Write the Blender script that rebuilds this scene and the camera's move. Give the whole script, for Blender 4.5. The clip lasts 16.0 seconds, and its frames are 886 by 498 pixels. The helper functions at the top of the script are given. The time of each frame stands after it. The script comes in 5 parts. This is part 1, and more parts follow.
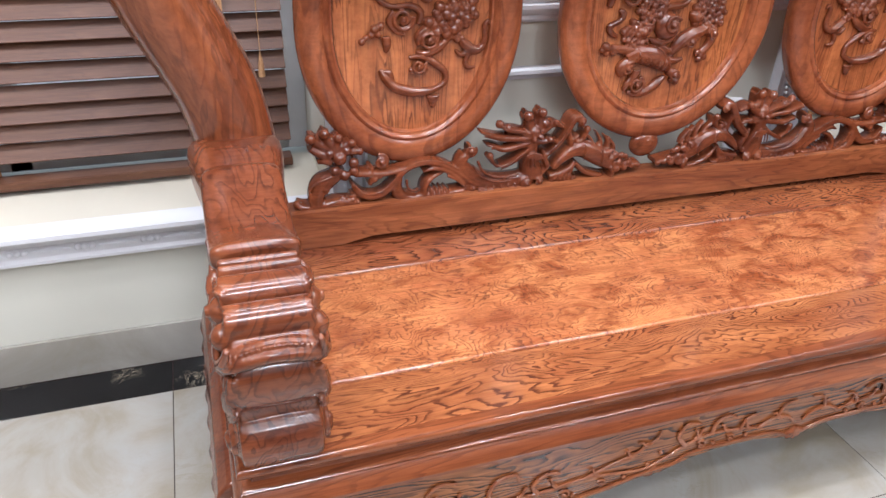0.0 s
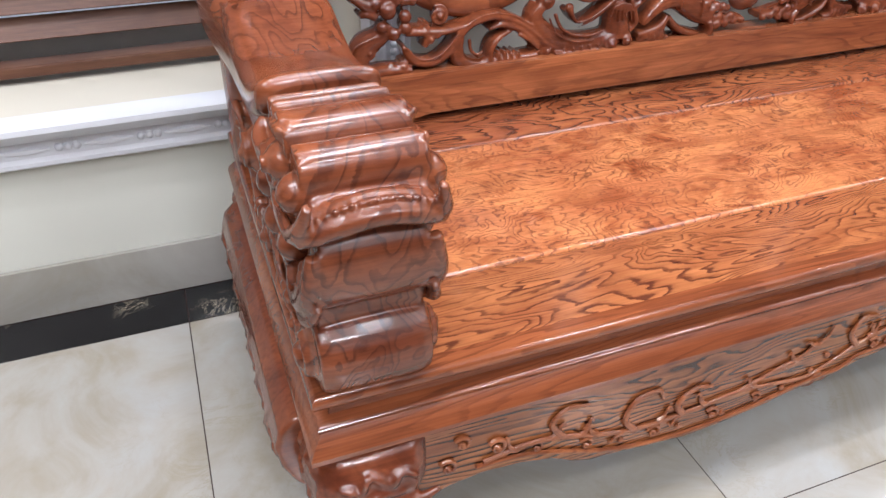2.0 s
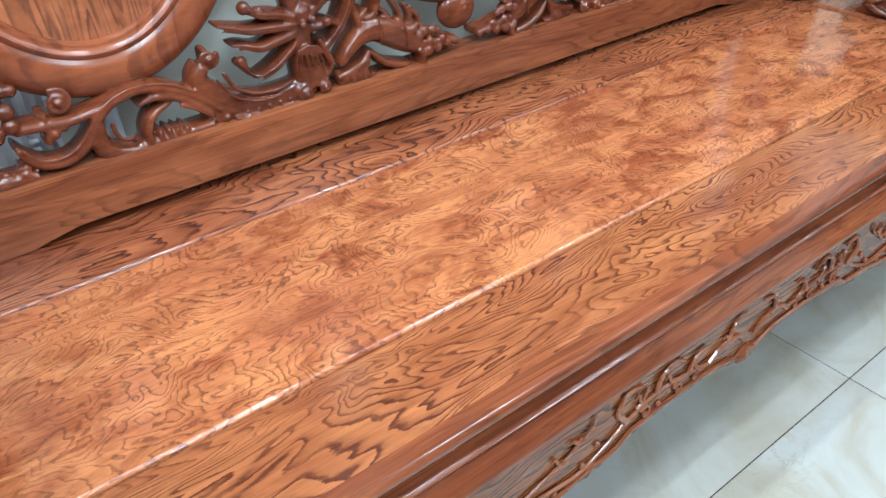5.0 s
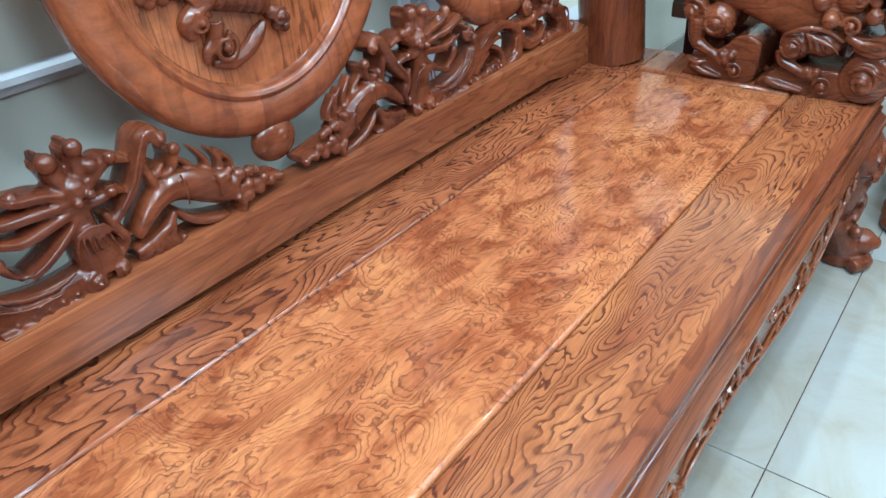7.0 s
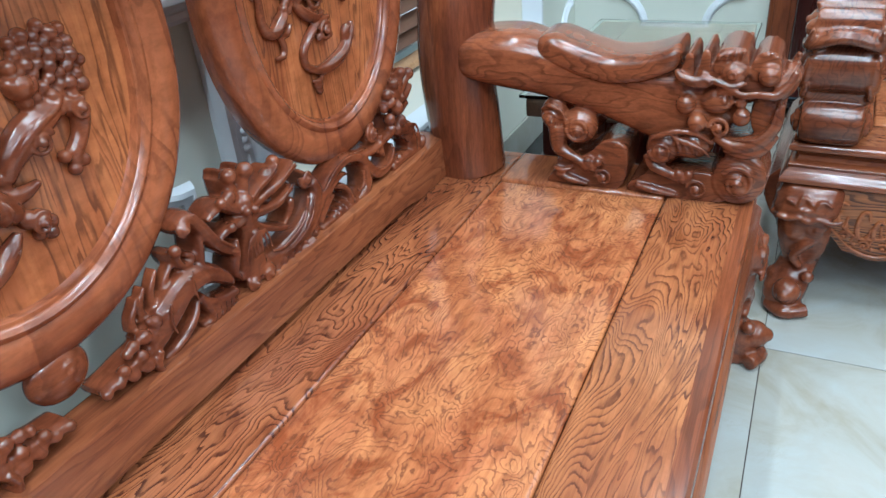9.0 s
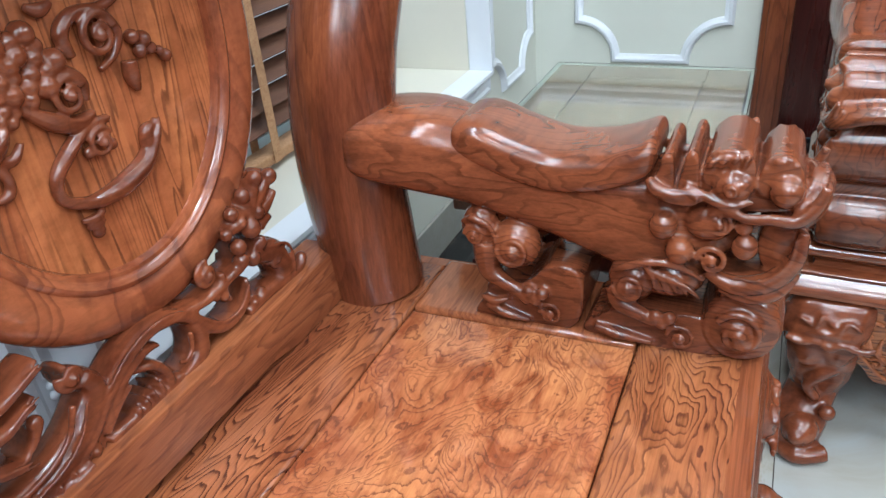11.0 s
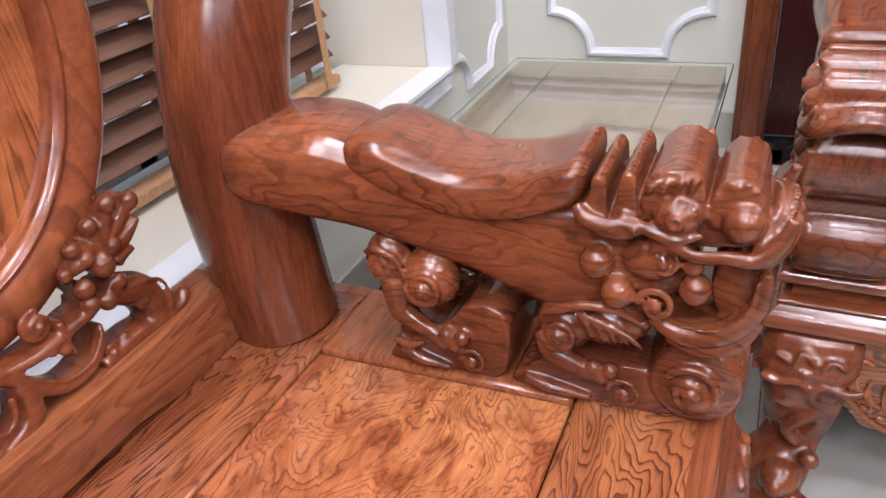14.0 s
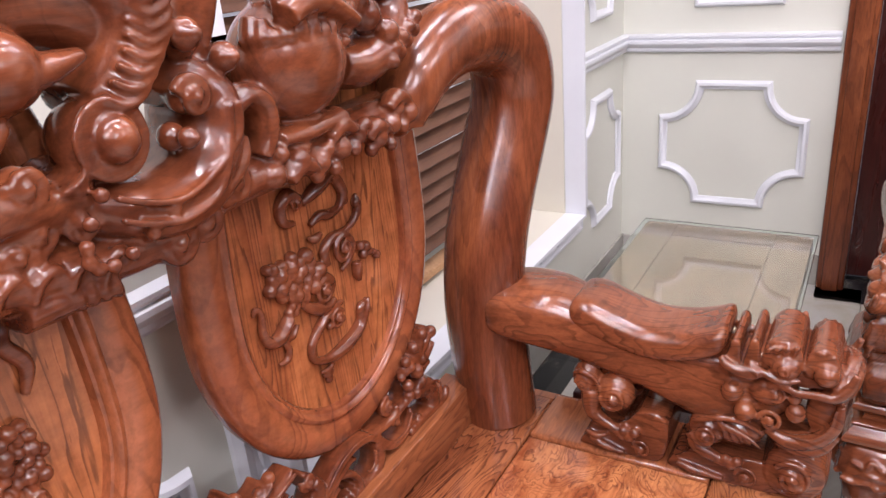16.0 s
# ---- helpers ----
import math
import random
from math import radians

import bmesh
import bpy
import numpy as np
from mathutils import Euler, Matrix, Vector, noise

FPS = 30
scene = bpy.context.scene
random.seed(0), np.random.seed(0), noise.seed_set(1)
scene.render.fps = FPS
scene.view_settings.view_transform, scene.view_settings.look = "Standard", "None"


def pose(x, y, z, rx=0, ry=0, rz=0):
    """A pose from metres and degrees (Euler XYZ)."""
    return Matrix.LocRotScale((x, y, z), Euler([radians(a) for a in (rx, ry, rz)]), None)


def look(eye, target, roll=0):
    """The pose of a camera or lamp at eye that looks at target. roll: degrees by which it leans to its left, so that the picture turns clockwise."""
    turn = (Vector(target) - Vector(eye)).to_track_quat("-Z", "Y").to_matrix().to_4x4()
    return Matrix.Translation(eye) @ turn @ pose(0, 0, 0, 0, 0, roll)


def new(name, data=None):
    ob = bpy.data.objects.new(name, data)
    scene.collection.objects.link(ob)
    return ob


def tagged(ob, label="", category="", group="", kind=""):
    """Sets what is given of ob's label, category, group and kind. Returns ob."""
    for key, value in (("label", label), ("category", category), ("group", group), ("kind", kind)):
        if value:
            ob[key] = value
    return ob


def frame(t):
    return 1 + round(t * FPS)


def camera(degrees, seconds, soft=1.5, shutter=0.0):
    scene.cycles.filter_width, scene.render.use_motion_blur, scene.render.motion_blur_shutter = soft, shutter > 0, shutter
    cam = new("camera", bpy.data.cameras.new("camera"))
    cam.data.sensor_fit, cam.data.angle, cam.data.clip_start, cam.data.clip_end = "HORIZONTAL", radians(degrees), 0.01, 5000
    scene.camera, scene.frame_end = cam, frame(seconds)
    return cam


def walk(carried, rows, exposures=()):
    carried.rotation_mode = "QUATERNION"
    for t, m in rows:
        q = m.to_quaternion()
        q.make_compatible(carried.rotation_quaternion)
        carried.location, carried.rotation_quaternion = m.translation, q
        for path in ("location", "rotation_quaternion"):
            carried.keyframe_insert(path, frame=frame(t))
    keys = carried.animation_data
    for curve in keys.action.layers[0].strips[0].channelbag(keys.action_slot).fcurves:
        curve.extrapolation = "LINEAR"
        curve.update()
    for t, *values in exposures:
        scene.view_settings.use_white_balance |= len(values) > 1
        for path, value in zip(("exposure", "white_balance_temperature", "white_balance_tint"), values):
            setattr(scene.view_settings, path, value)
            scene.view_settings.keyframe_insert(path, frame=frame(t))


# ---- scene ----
cam = camera(62.1, 16.0)
PATH = [
    (0, (-1.083, -0.994, 1.332), (-0.518, 0.634, 0.317), 2.2),
    (0.5, (-1.111, -0.959, 1.264), (-0.553, 0.634, 0.191), 1.5),
    (1, (-1.157, -0.887, 1.187), (-0.604, 0.685, 0.082), 0.9),
    (1.5, (-1.176, -0.785, 1.099), (-0.609, 0.772, -0.02), 0.6),
    (2, (-1.179, -0.727, 1.041), (-0.595, 0.818, -0.088), 0.2),
    (2.5, (-1.137, -0.715, 1.033), (-0.529, 0.817, -0.1), -0.4),
    (3, (-1.046, -0.69, 1.034), (-0.412, 0.826, -0.106), -1.2),
    (3.5, (-0.945, -0.666, 1.027), (-0.268, 0.821, -0.126), -1.8),
    (3.7, (-0.918, -0.663, 1.029), (-0.222, 0.811, -0.129), -2.1),
    (5.8, (-0.751, -0.443, 1.044), (0.374, 0.757, -0.093), -2.5),
    (6, (-0.71, -0.425, 1.044), (0.45, 0.75, -0.084), -2.7),
    (6.5, (-0.663, -0.406, 1.055), (0.576, 0.71, -0.05), -3.0),
    (7, (-0.67, -0.326, 1.075), (0.627, 0.743, -0.009), -3.9),
    (7.5, (-0.69, -0.221, 1.098), (0.713, 0.749, 0.054), -4.5),
    (8, (-0.665, -0.201, 1.124), (0.832, 0.658, 0.114), -4.0),
    (8.5, (-0.576, -0.186, 1.132), (0.954, 0.632, 0.137), -4.6),
    (9, (-0.4, -0.179, 1.129), (1.14, 0.626, 0.139), -5.2),
    (9.5, (-0.269, -0.179, 1.131), (1.284, 0.607, 0.147), -5.3),
    (10, (-0.173, -0.149, 1.124), (1.396, 0.622, 0.153), -5.3),
    (10.2, (-0.108, -0.121, 1.127), (1.463, 0.648, 0.157), -5.3),
    (12.3, (0.307, -0.097, 1.058), (1.847, 0.672, 0.039), -6.0),
    (12.5, (0.315, -0.106, 1.053), (1.855, 0.668, 0.039), -6.0),
    (13, (0.339, -0.125, 1.035), (1.888, 0.627, 0.018), -5.7),
    (13.5, (0.35, -0.142, 1.033), (1.901, 0.613, 0.02), -5.9),
    (14, (0.335, -0.141, 1.055), (1.888, 0.626, 0.055), -6.0),
    (14.5, (0.262, -0.143, 1.139), (1.817, 0.661, 0.172), -6.2),
    (15, (0.137, -0.145, 1.258), (1.696, 0.709, 0.341), -6.2),
    (15.5, (-0.014, -0.142, 1.332), (1.551, 0.77, 0.484), -5.9),
    (16, (-0.149, -0.142, 1.386), (1.427, 0.823, 0.621), -5.1),
]
EXPOSURES = [(0.0, 0.27, 5850, 14), (3.7, 0.27, 5750, 12), (5.8, 0.22, 4800, -8), (10.2, 0.28, 5100, -2), (12.3, 0.33, 5600, 11), (16.0, 0.25, 6150, 25)]
walk(cam, [(t, look(eye, target, roll)) for t, eye, target, roll in PATH], EXPOSURES)

# ---- world and light ----
world = bpy.data.worlds.new("world")
scene.world = world
world.use_nodes = True
world.node_tree.nodes["Background"].inputs[0].default_value = (0.75, 0.82, 0.9, 1)
world.node_tree.nodes["Background"].inputs[1].default_value = 0.25


LAMPS = 0.82


def ceiling_lamp(x, y, w, d, power, warm=(1.0, 0.98, 0.965)):
    data = bpy.data.lights.new("unseen_ceiling_light", "AREA")
    data.shape, data.size, data.size_y, data.energy, data.color = "RECTANGLE", w, d, power * LAMPS, warm
    ob = new("unseen_ceiling_light", data)
    ob.matrix_world = pose(x, y, 2.74)
    return ob


# Unseen ceiling panels; the front pair and the table-side one serve as fill.
for lx, ly, watts in ((-2.3, -0.6, 21), (-0.9, -0.6, 22), (0.5, -0.6, 12), (1.9, -0.1, 10), (-1.0, -2.5, 58), (1.0, -2.6, 34)):
    ceiling_lamp(lx, ly, 0.7, 0.35, watts)
# Unseen strip added above the sofa to brighten the window wall and carvings.
ceiling_lamp(0.0, 0.42, 3.1, 0.08, 42)
for i in range(6):
    for ly, watts in ((-0.25, 11.5), (-1.6, 8.5)):
        ceiling_lamp(-2.5 + 0.95 * i, ly, 0.11, 0.11, watts * (1.0 if i < 4 else 0.45), (1.0, 0.97, 0.94))


def fill_uplight(x, y, w, d, power):
    """An added, unseen fill strip, shining up on the white ceiling for soft sheen."""
    data = bpy.data.lights.new("unseen_fill_uplight", "AREA")
    data.shape, data.size, data.size_y, data.energy, data.color = "RECTANGLE", w, d, power, (1.0, 0.985, 0.97)
    ob = new("unseen_fill_uplight", data)
    ob.matrix_world = pose(x, y, 2.45, 180)


fill_uplight(0.0, -3.6, 5.5, 0.12, 36)
fill_uplight(-3.0, -1.7, 0.12, 3.6, 28)
fill_uplight(2.6, -2.0, 0.12, 3.0, 16)


# ---- materials ----
class Nodes:
    """Short hand for building one node material."""

    def __init__(self, name):
        self.mat = bpy.data.materials.new(name)
        self.mat.use_nodes = True
        self.tree = self.mat.node_tree
        self.bsdf = self.tree.nodes["Principled BSDF"]
        self.coord = self.tree.nodes.new("ShaderNodeTexCoord").outputs["Object"]

    def link(self, a, b):
        if isinstance(a, (int, float)):
            b.default_value = a
        elif isinstance(a, tuple):
            b.default_value = (*a, 1) if len(a) == 3 else a
        else:
            self.tree.links.new(a, b)

    def mapped(self, scale, rot=(0, 0, 0), src=None, shift=(0, 0, 0)):
        n = self.tree.nodes.new("ShaderNodeMapping")
        n.inputs["Scale"].default_value = scale
        n.inputs["Rotation"].default_value = rot
        n.inputs["Location"].default_value = shift
        self.link(src or self.coord, n.inputs["Vector"])
        return n.outputs[0]

    def noise(self, vec, scale, detail=4, rough=0.55, distort=0.0):
        n = self.tree.nodes.new("ShaderNodeTexNoise")
        self.link(vec, n.inputs["Vector"])
        n.inputs["Scale"].default_value, n.inputs["Detail"].default_value = scale, detail
        n.inputs["Roughness"].default_value, n.inputs["Distortion"].default_value = rough, distort
        return n.outputs["Fac"]

    def math(self, op, a, b=0.0, c=0.0):
        n = self.tree.nodes.new("ShaderNodeMath")
        n.operation = op
        for v, s in zip((a, b, c), n.inputs):
            self.link(v, s)
        return n.outputs[0]

    def ramp(self, fac, *stops):
        n = self.tree.nodes.new("ShaderNodeValToRGB")
        while len(n.color_ramp.elements) < len(stops):
            n.color_ramp.elements.new(0.5)
        for e, (p, c) in zip(n.color_ramp.elements, stops):
            e.position, e.color = p, (*c, 1) if isinstance(c, tuple) else (c, c, c, 1)
        self.link(fac, n.inputs[0])
        return n.outputs[0]

    def mix(self, fac, a, b, mode="MIX"):
        n = self.tree.nodes.new("ShaderNodeMix")
        n.data_type, n.blend_type = "RGBA", mode
        self.link(fac, n.inputs[0])
        self.link(a, n.inputs[6])
        self.link(b, n.inputs[7])
        return n.outputs[2]

    def bump(self, height, strength, dist=0.002):
        n = self.tree.nodes.new("ShaderNodeBump")
        n.inputs["Strength"].default_value, n.inputs["Distance"].default_value = strength, dist
        self.link(height, n.inputs["Height"])
        self.tree.links.new(n.outputs[0], self.bsdf.inputs["Normal"])

    def done(self, colour, rough=0.4, metal=0.0, coat=0.0, coat_rough=0.1, spec=0.5):
        self.link(colour, self.bsdf.inputs["Base Color"])
        self.link(rough, self.bsdf.inputs["Roughness"])
        self.bsdf.inputs["Metallic"].default_value = metal
        self.bsdf.inputs["Coat Weight"].default_value = coat
        self.bsdf.inputs["Coat Roughness"].default_value = coat_rough
        self.bsdf.inputs["Specular IOR Level"].default_value = spec
        return self.mat


def figured_wood(name, light, mid, dark, stretch, figure, lines, line_dark, shift=(0, 0, 0), rough=0.3, coat=0.35, fine=1.0, blotch=0.5, width=0.35, along=(0, 0, 0), patch=0.3, wander=0.03):
    """Lacquered rosewood: blotches of colour, wandering dark growth lines and fine pores."""
    k = Nodes(name)
    p = k.mapped(stretch, shift=shift)
    cloud = k.noise(k.mapped(stretch, shift=(3.1, 1.7, 0.4)), figure * 1.1, 6, 0.6, 0.6)
    base = k.ramp(cloud, (0.34, mid), (0.50, tuple(0.6 * a + 0.4 * b for a, b in zip(light, mid))), (0.62, light))
    stain = k.ramp(k.noise(k.mapped(stretch, shift=(9.0, 4.0, 2.0)), figure * 2.2, 5, 0.62, 0.9), (0.44, 0.0), (0.62, 1.0))
    stain = k.math("MULTIPLY", stain, k.ramp(k.noise(k.mapped(stretch, shift=(2.0, 7.0, 5.0)), figure * 0.5, 3, 0.55, 0.5), (0.36, 0.45), (0.56, 1.0)))
    base = k.mix(k.math("MULTIPLY", stain, blotch), base, tuple(c * f for c, f in zip(mid, (0.62, 0.5, 0.45))))
    warp = k.noise(p, figure * 0.5, 2, 0.5, 0.4)
    field = k.noise(p, figure, 3, 0.5, 0.9)
    jitter = k.noise(p, figure * 11, 4, 0.65)
    height = k.math("ADD", k.math("ADD", field, k.math("MULTIPLY", warp, 0.7)), k.math("MULTIPLY", jitter, wander))
    if any(along):
        d = k.tree.nodes.new("ShaderNodeVectorMath")
        d.operation = "DOT_PRODUCT"
        k.link(k.coord, d.inputs[0])
        d.inputs[1].default_value = along
        height = k.math("ADD", height, d.outputs["Value"])
    phase = k.math("FRACT", k.math("MULTIPLY", height, lines / 6.283))
    thin = k.ramp(phase, (0.0, 0.55), (0.05, 1.0), (width * 0.38, 0.9), (width * 0.6, 0.34), (width, 0.10), (0.86, 0.0), (0.985, 0.0), (1.0, 0.5))
    where = k.ramp(k.noise(p, figure * 1.3, 3, 0.6), (0.34, patch), (0.54, 1.0))
    broken = k.ramp(k.noise(p, figure * 6, 4, 0.65), (0.34, 0.55), (0.50, 1.0))
    amount = k.math("MULTIPLY", k.math("MULTIPLY", k.math("MULTIPLY", thin, where), broken), line_dark)
    colour = k.mix(amount, base, dark)
    streak = k.noise(k.mapped((stretch[0] * 0.3, stretch[1] * 5, stretch[2] * 5)), 24 * fine, 4, 0.7)
    colour = k.mix(0.5, colour, k.ramp(streak, (0.33, 0.42), (0.6, 1.0)), "MULTIPLY")
    k.bump(streak, 0.06, 0.0008)
    return k.done(colour, k.ramp(cloud, (0.2, rough + 0.05), (0.8, rough - 0.05)), 0, coat, 0.14, 0.6 if rough < 0.25 else 0.4)


M_PANEL = figured_wood("rosewood burl panel", (0.50, 0.190, 0.068), (0.36, 0.112, 0.042), (0.10, 0.030, 0.017), (1.0, 1.6, 1.6), 5.4, 135, 0.75, blotch=1.0, width=0.45, rough=0.13, coat=0.0, patch=0.5, wander=0.06)
M_PLANK = figured_wood("rosewood plank", (0.40, 0.150, 0.052), (0.275, 0.086, 0.031), (0.08, 0.022, 0.012), (0.8, 2.5, 2.5), 2.9, 185, 1.0, (0.3, 0.2, 0.9), blotch=0.7, width=0.50, rough=0.15, coat=0.0, along=(0.0, 2.2, 0.0), patch=0.6, wander=0.028)
# Redder copy of the plank, darkened to paint in the shade at the back.
M_BACK = figured_wood("red rosewood plank with painted shade", (0.37, 0.128, 0.047), (0.235, 0.069, 0.028), (0.065, 0.018, 0.010), (0.8, 2.5, 2.5), 2.8, 175, 1.0, (0.9, 0.7, 0.1), blotch=0.8, width=0.5, rough=0.14, coat=0.0, along=(0.0, 2.0, 0.0), patch=0.6, wander=0.028)
M_END = figured_wood("rosewood end board", (0.35, 0.118, 0.044), (0.23, 0.070, 0.028), (0.085, 0.024, 0.013), (0.5, 3.0, 3.0), 3.4, 75, 0.5, blotch=0.5, rough=0.16, coat=0.0, width=0.5)
M_EDGE = figured_wood("dark rosewood edge", (0.27, 0.082, 0.030), (0.165, 0.045, 0.018), (0.06, 0.016, 0.009), (0.4, 3.0, 3.0), 3.4, 75, 0.5, blotch=0.5, rough=0.13, coat=0.0, width=0.5)
M_APRON = figured_wood("rosewood apron", (0.35, 0.124, 0.038), (0.22, 0.067, 0.022), (0.018, 0.006, 0.005), (0.5, 2.6, 2.6), 3.2, 88, 1.0, (0, 0, 2.2), 0.2, 0.0, blotch=0.5, width=0.66, along=(0.0, 2.0, 6.0), patch=0.85)
M_CARVE = figured_wood("rosewood carving", (0.225, 0.063, 0.024), (0.115, 0.029, 0.0125), (0.04, 0.010, 0.006), (1.2, 1.2, 1.2), 5.0, 60, 0.3, (0, 0, 0), 0.20, 0.0, blotch=0.55)
M_ARM = figured_wood("rosewood armrest", (0.245, 0.073, 0.028), (0.130, 0.035, 0.015), (0.032, 0.008, 0.005), (1.5, 0.5, 1.7), 3.2, 150, 0.6, (0, 0, 0), 0.20, 0.0, blotch=0.5, width=0.5, patch=0.5)
M_POST = figured_wood("rosewood post", (0.27, 0.080, 0.029), (0.14, 0.036, 0.015), (0.05, 0.013, 0.007), (2.2, 2.2, 0.25), 3.4, 80, 0.45, (0, 0, 0), 0.20, 0.0, blotch=0.6, width=0.6)
M_OVAL = figured_wood("rosewood medallion panel", (0.50, 0.172, 0.058), (0.32, 0.092, 0.033), (0.06, 0.017, 0.009), (3.6, 3.6, 0.3), 3.4, 105, 0.7, (0, 0, 0), 0.17, 0.0, blotch=0.45, width=0.5)
M_RING = figured_wood("rosewood medallion rim", (0.38, 0.120, 0.045), (0.24, 0.066, 0.026), (0.07, 0.018, 0.01), (1.6, 1.6, 0.5), 3.0, 75, 0.45, (0, 0, 0), 0.20, 0.0, blotch=0.6, width=0.6)
M_BLIND = figured_wood("stained blind wood", (0.17, 0.075, 0.038), (0.12, 0.050, 0.025), (0.07, 0.026, 0.016), (0.5, 4, 4), 5.0, 60, 0.4, (0, 0, 0), 0.45, 0.0)
M_TAN = figured_wood("blind tape", (0.50, 0.29, 0.14), (0.44, 0.24, 0.115), (0.3, 0.15, 0.07), (8, 8, 8), 9.0, 20, 0.2, (0, 0, 0), 0.8, 0.0)
M_DOOR = figured_wood("dark red door wood", (0.07, 0.013, 0.010), (0.045, 0.009, 0.007), (0.015, 0.004, 0.003), (4, 4, 0.5), 4.0, 70, 0.5, (0, 0, 0), 0.28, 0.4)
M_TABLE = figured_wood("table wood", (0.15, 0.094, 0.058), (0.105, 0.064, 0.038), (0.045, 0.028, 0.02), (1.0, 2.5, 2.5), 5.0, 50, 0.4, rough=0.5, coat=0.0)


def plain(name, colour, rough, mottle=0.06, scale=6.0, coat=0.0, bump=0.03):
    k = Nodes(name)
    n = k.noise(k.coord, scale, 5, 0.6)
    tone = k.ramp(n, (0.25, tuple(c * (1 - mottle) for c in colour)), (0.75, tuple(min(1, c * (1 + mottle)) for c in colour)))
    fine = k.noise(k.coord, 220, 2, 0.5)
    k.bump(fine, bump, 0.0006)
    return k.done(tone, k.ramp(n, (0.3, rough - 0.04), (0.7, rough + 0.04)), 0, coat)


M_WALL = plain("pale green wall paint", (0.62, 0.63, 0.55), 0.5, 0.03, 2.5)
M_WHITE = plain("white gloss moulding paint", (0.68, 0.70, 0.73), 0.32, 0.03, 8)
M_CREAM = plain("cream sill paint", (0.63, 0.60, 0.50), 0.4, 0.03, 4)
M_CEIL = plain("white ceiling paint", (0.80, 0.79, 0.77), 0.8, 0.02, 3)
M_OUT = plain("pale backing behind blind, glowing for daylight", (0.75, 0.78, 0.8), 0.7, 0.1, 3)
# The backing's own glow stands in for daylight between the slats.
M_OUT.node_tree.nodes["Principled BSDF"].inputs["Emission Color"].default_value = (0.85, 0.93, 1.0, 1)
M_OUT.node_tree.nodes["Principled BSDF"].inputs["Emission Strength"].default_value = 0.3
M_GREY = plain("brushed pale metal", (0.62, 0.64, 0.66), 0.35, 0.05, 20)
M_DARKGAP = plain("dark joint", (0.03, 0.012, 0.008), 0.7, 0.1, 20)


def marble(name, base, cloud_a, cloud_b, vein, rough, scale, vein_amount, coat=0.0, gap=0.54, wide=1.0):
    k = Nodes(name)
    info = k.tree.nodes.new("ShaderNodeObjectInfo").outputs["Random"]
    shift = k.tree.nodes.new("ShaderNodeVectorMath")
    shift.operation = "ADD"
    k.link(k.coord, shift.inputs[0])
    mul = k.math("MULTIPLY", info, 7.0)
    k.link(mul, shift.inputs[1])
    p = shift.outputs[0]
    c = k.noise(p, scale, 6, 0.62, 1.2)
    col = k.ramp(c, (0.3, cloud_a), (0.5, base), (0.72, cloud_b))
    v = k.noise(p, scale * 1.7, 7, 0.7, 2.2)
    line = k.ramp(k.math("ABSOLUTE", k.math("SUBTRACT", v, 0.5)), (0.0, 1.0), (0.012 * wide, 0.35), (0.035 * wide, 0.0))
    gate = k.ramp(k.noise(p, scale * 0.8, 2), (gap, 0.0), (gap + 0.12, 1.0))
    col = k.mix(k.math("MULTIPLY", k.math("MULTIPLY", line, gate), vein_amount), col, vein)
    return k.done(col, rough, 0, coat)


M_TILE = marble("cream marble tile", (0.36, 0.342, 0.298), (0.29, 0.255, 0.19), (0.39, 0.395, 0.38), (0.28, 0.24, 0.16), 0.07, 3.4, 0.65)
M_BLACK = marble("black marble", (0.008, 0.008, 0.009), (0.006, 0.006, 0.007), (0.012, 0.012, 0.012), (0.5, 0.43, 0.3), 0.08, 7.0, 0.9, 0.0, 0.52, 0.5)
M_SKIRT = marble("grey beige skirting marble", (0.36, 0.35, 0.31), (0.28, 0.265, 0.22), (0.42, 0.41, 0.37), (0.3, 0.27, 0.2), 0.09, 2.2, 0.3)

k = Nodes("clear table glass")
k.bsdf.inputs["Transmission Weight"].default_value = 1.0
k.bsdf.inputs["IOR"].default_value = 1.5
M_GLASS = k.done((0.86, 0.95, 0.91), 0.02)


# ---- building helpers ----
def finish(name, bm, material, parent=None, label="", smooth=True):
    bmesh.ops.recalc_face_normals(bm, faces=bm.faces)
    me = bpy.data.meshes.new(name)
    bm.to_mesh(me)
    bm.free()
    me.materials.append(material)
    if smooth:
        me.shade_smooth()
        me.set_sharp_from_angle(angle=radians(38))
        for f in me.polygons:
            if f.area > 0.0015 and max(abs(c) for c in f.normal) > 0.9995:
                f.use_smooth = False
    ob = new(name, me)
    if parent is not None:
        ob.parent = parent
    if label:
        tagged(ob, label)
    return ob


def part(name, bm, material, parent, label=""):
    return finish(name, bm, material, parent, label)


def carved(name, bm, material, parent, label="", voxel=0.0035, rounds=4):
    """A carving: all its swept and turned pieces grown into one skin and sanded."""
    bmesh.ops.recalc_face_normals(bm, faces=bm.faces)
    me = bpy.data.meshes.new(name)
    bm.to_mesh(me)
    bm.free()
    me.materials.append(material)
    ob = new(name, me)
    ob.parent = parent
    if label:
        tagged(ob, label)
    r = ob.modifiers.new("grow", "REMESH")
    r.mode, r.voxel_size, r.use_smooth_shade = "VOXEL", voxel, True
    s = ob.modifiers.new("sand", "SMOOTH")
    s.factor, s.iterations = 0.5, rounds
    return ob


def empty(name, m=Matrix()):
    ob = new(name)
    ob.matrix_world = m
    return ob


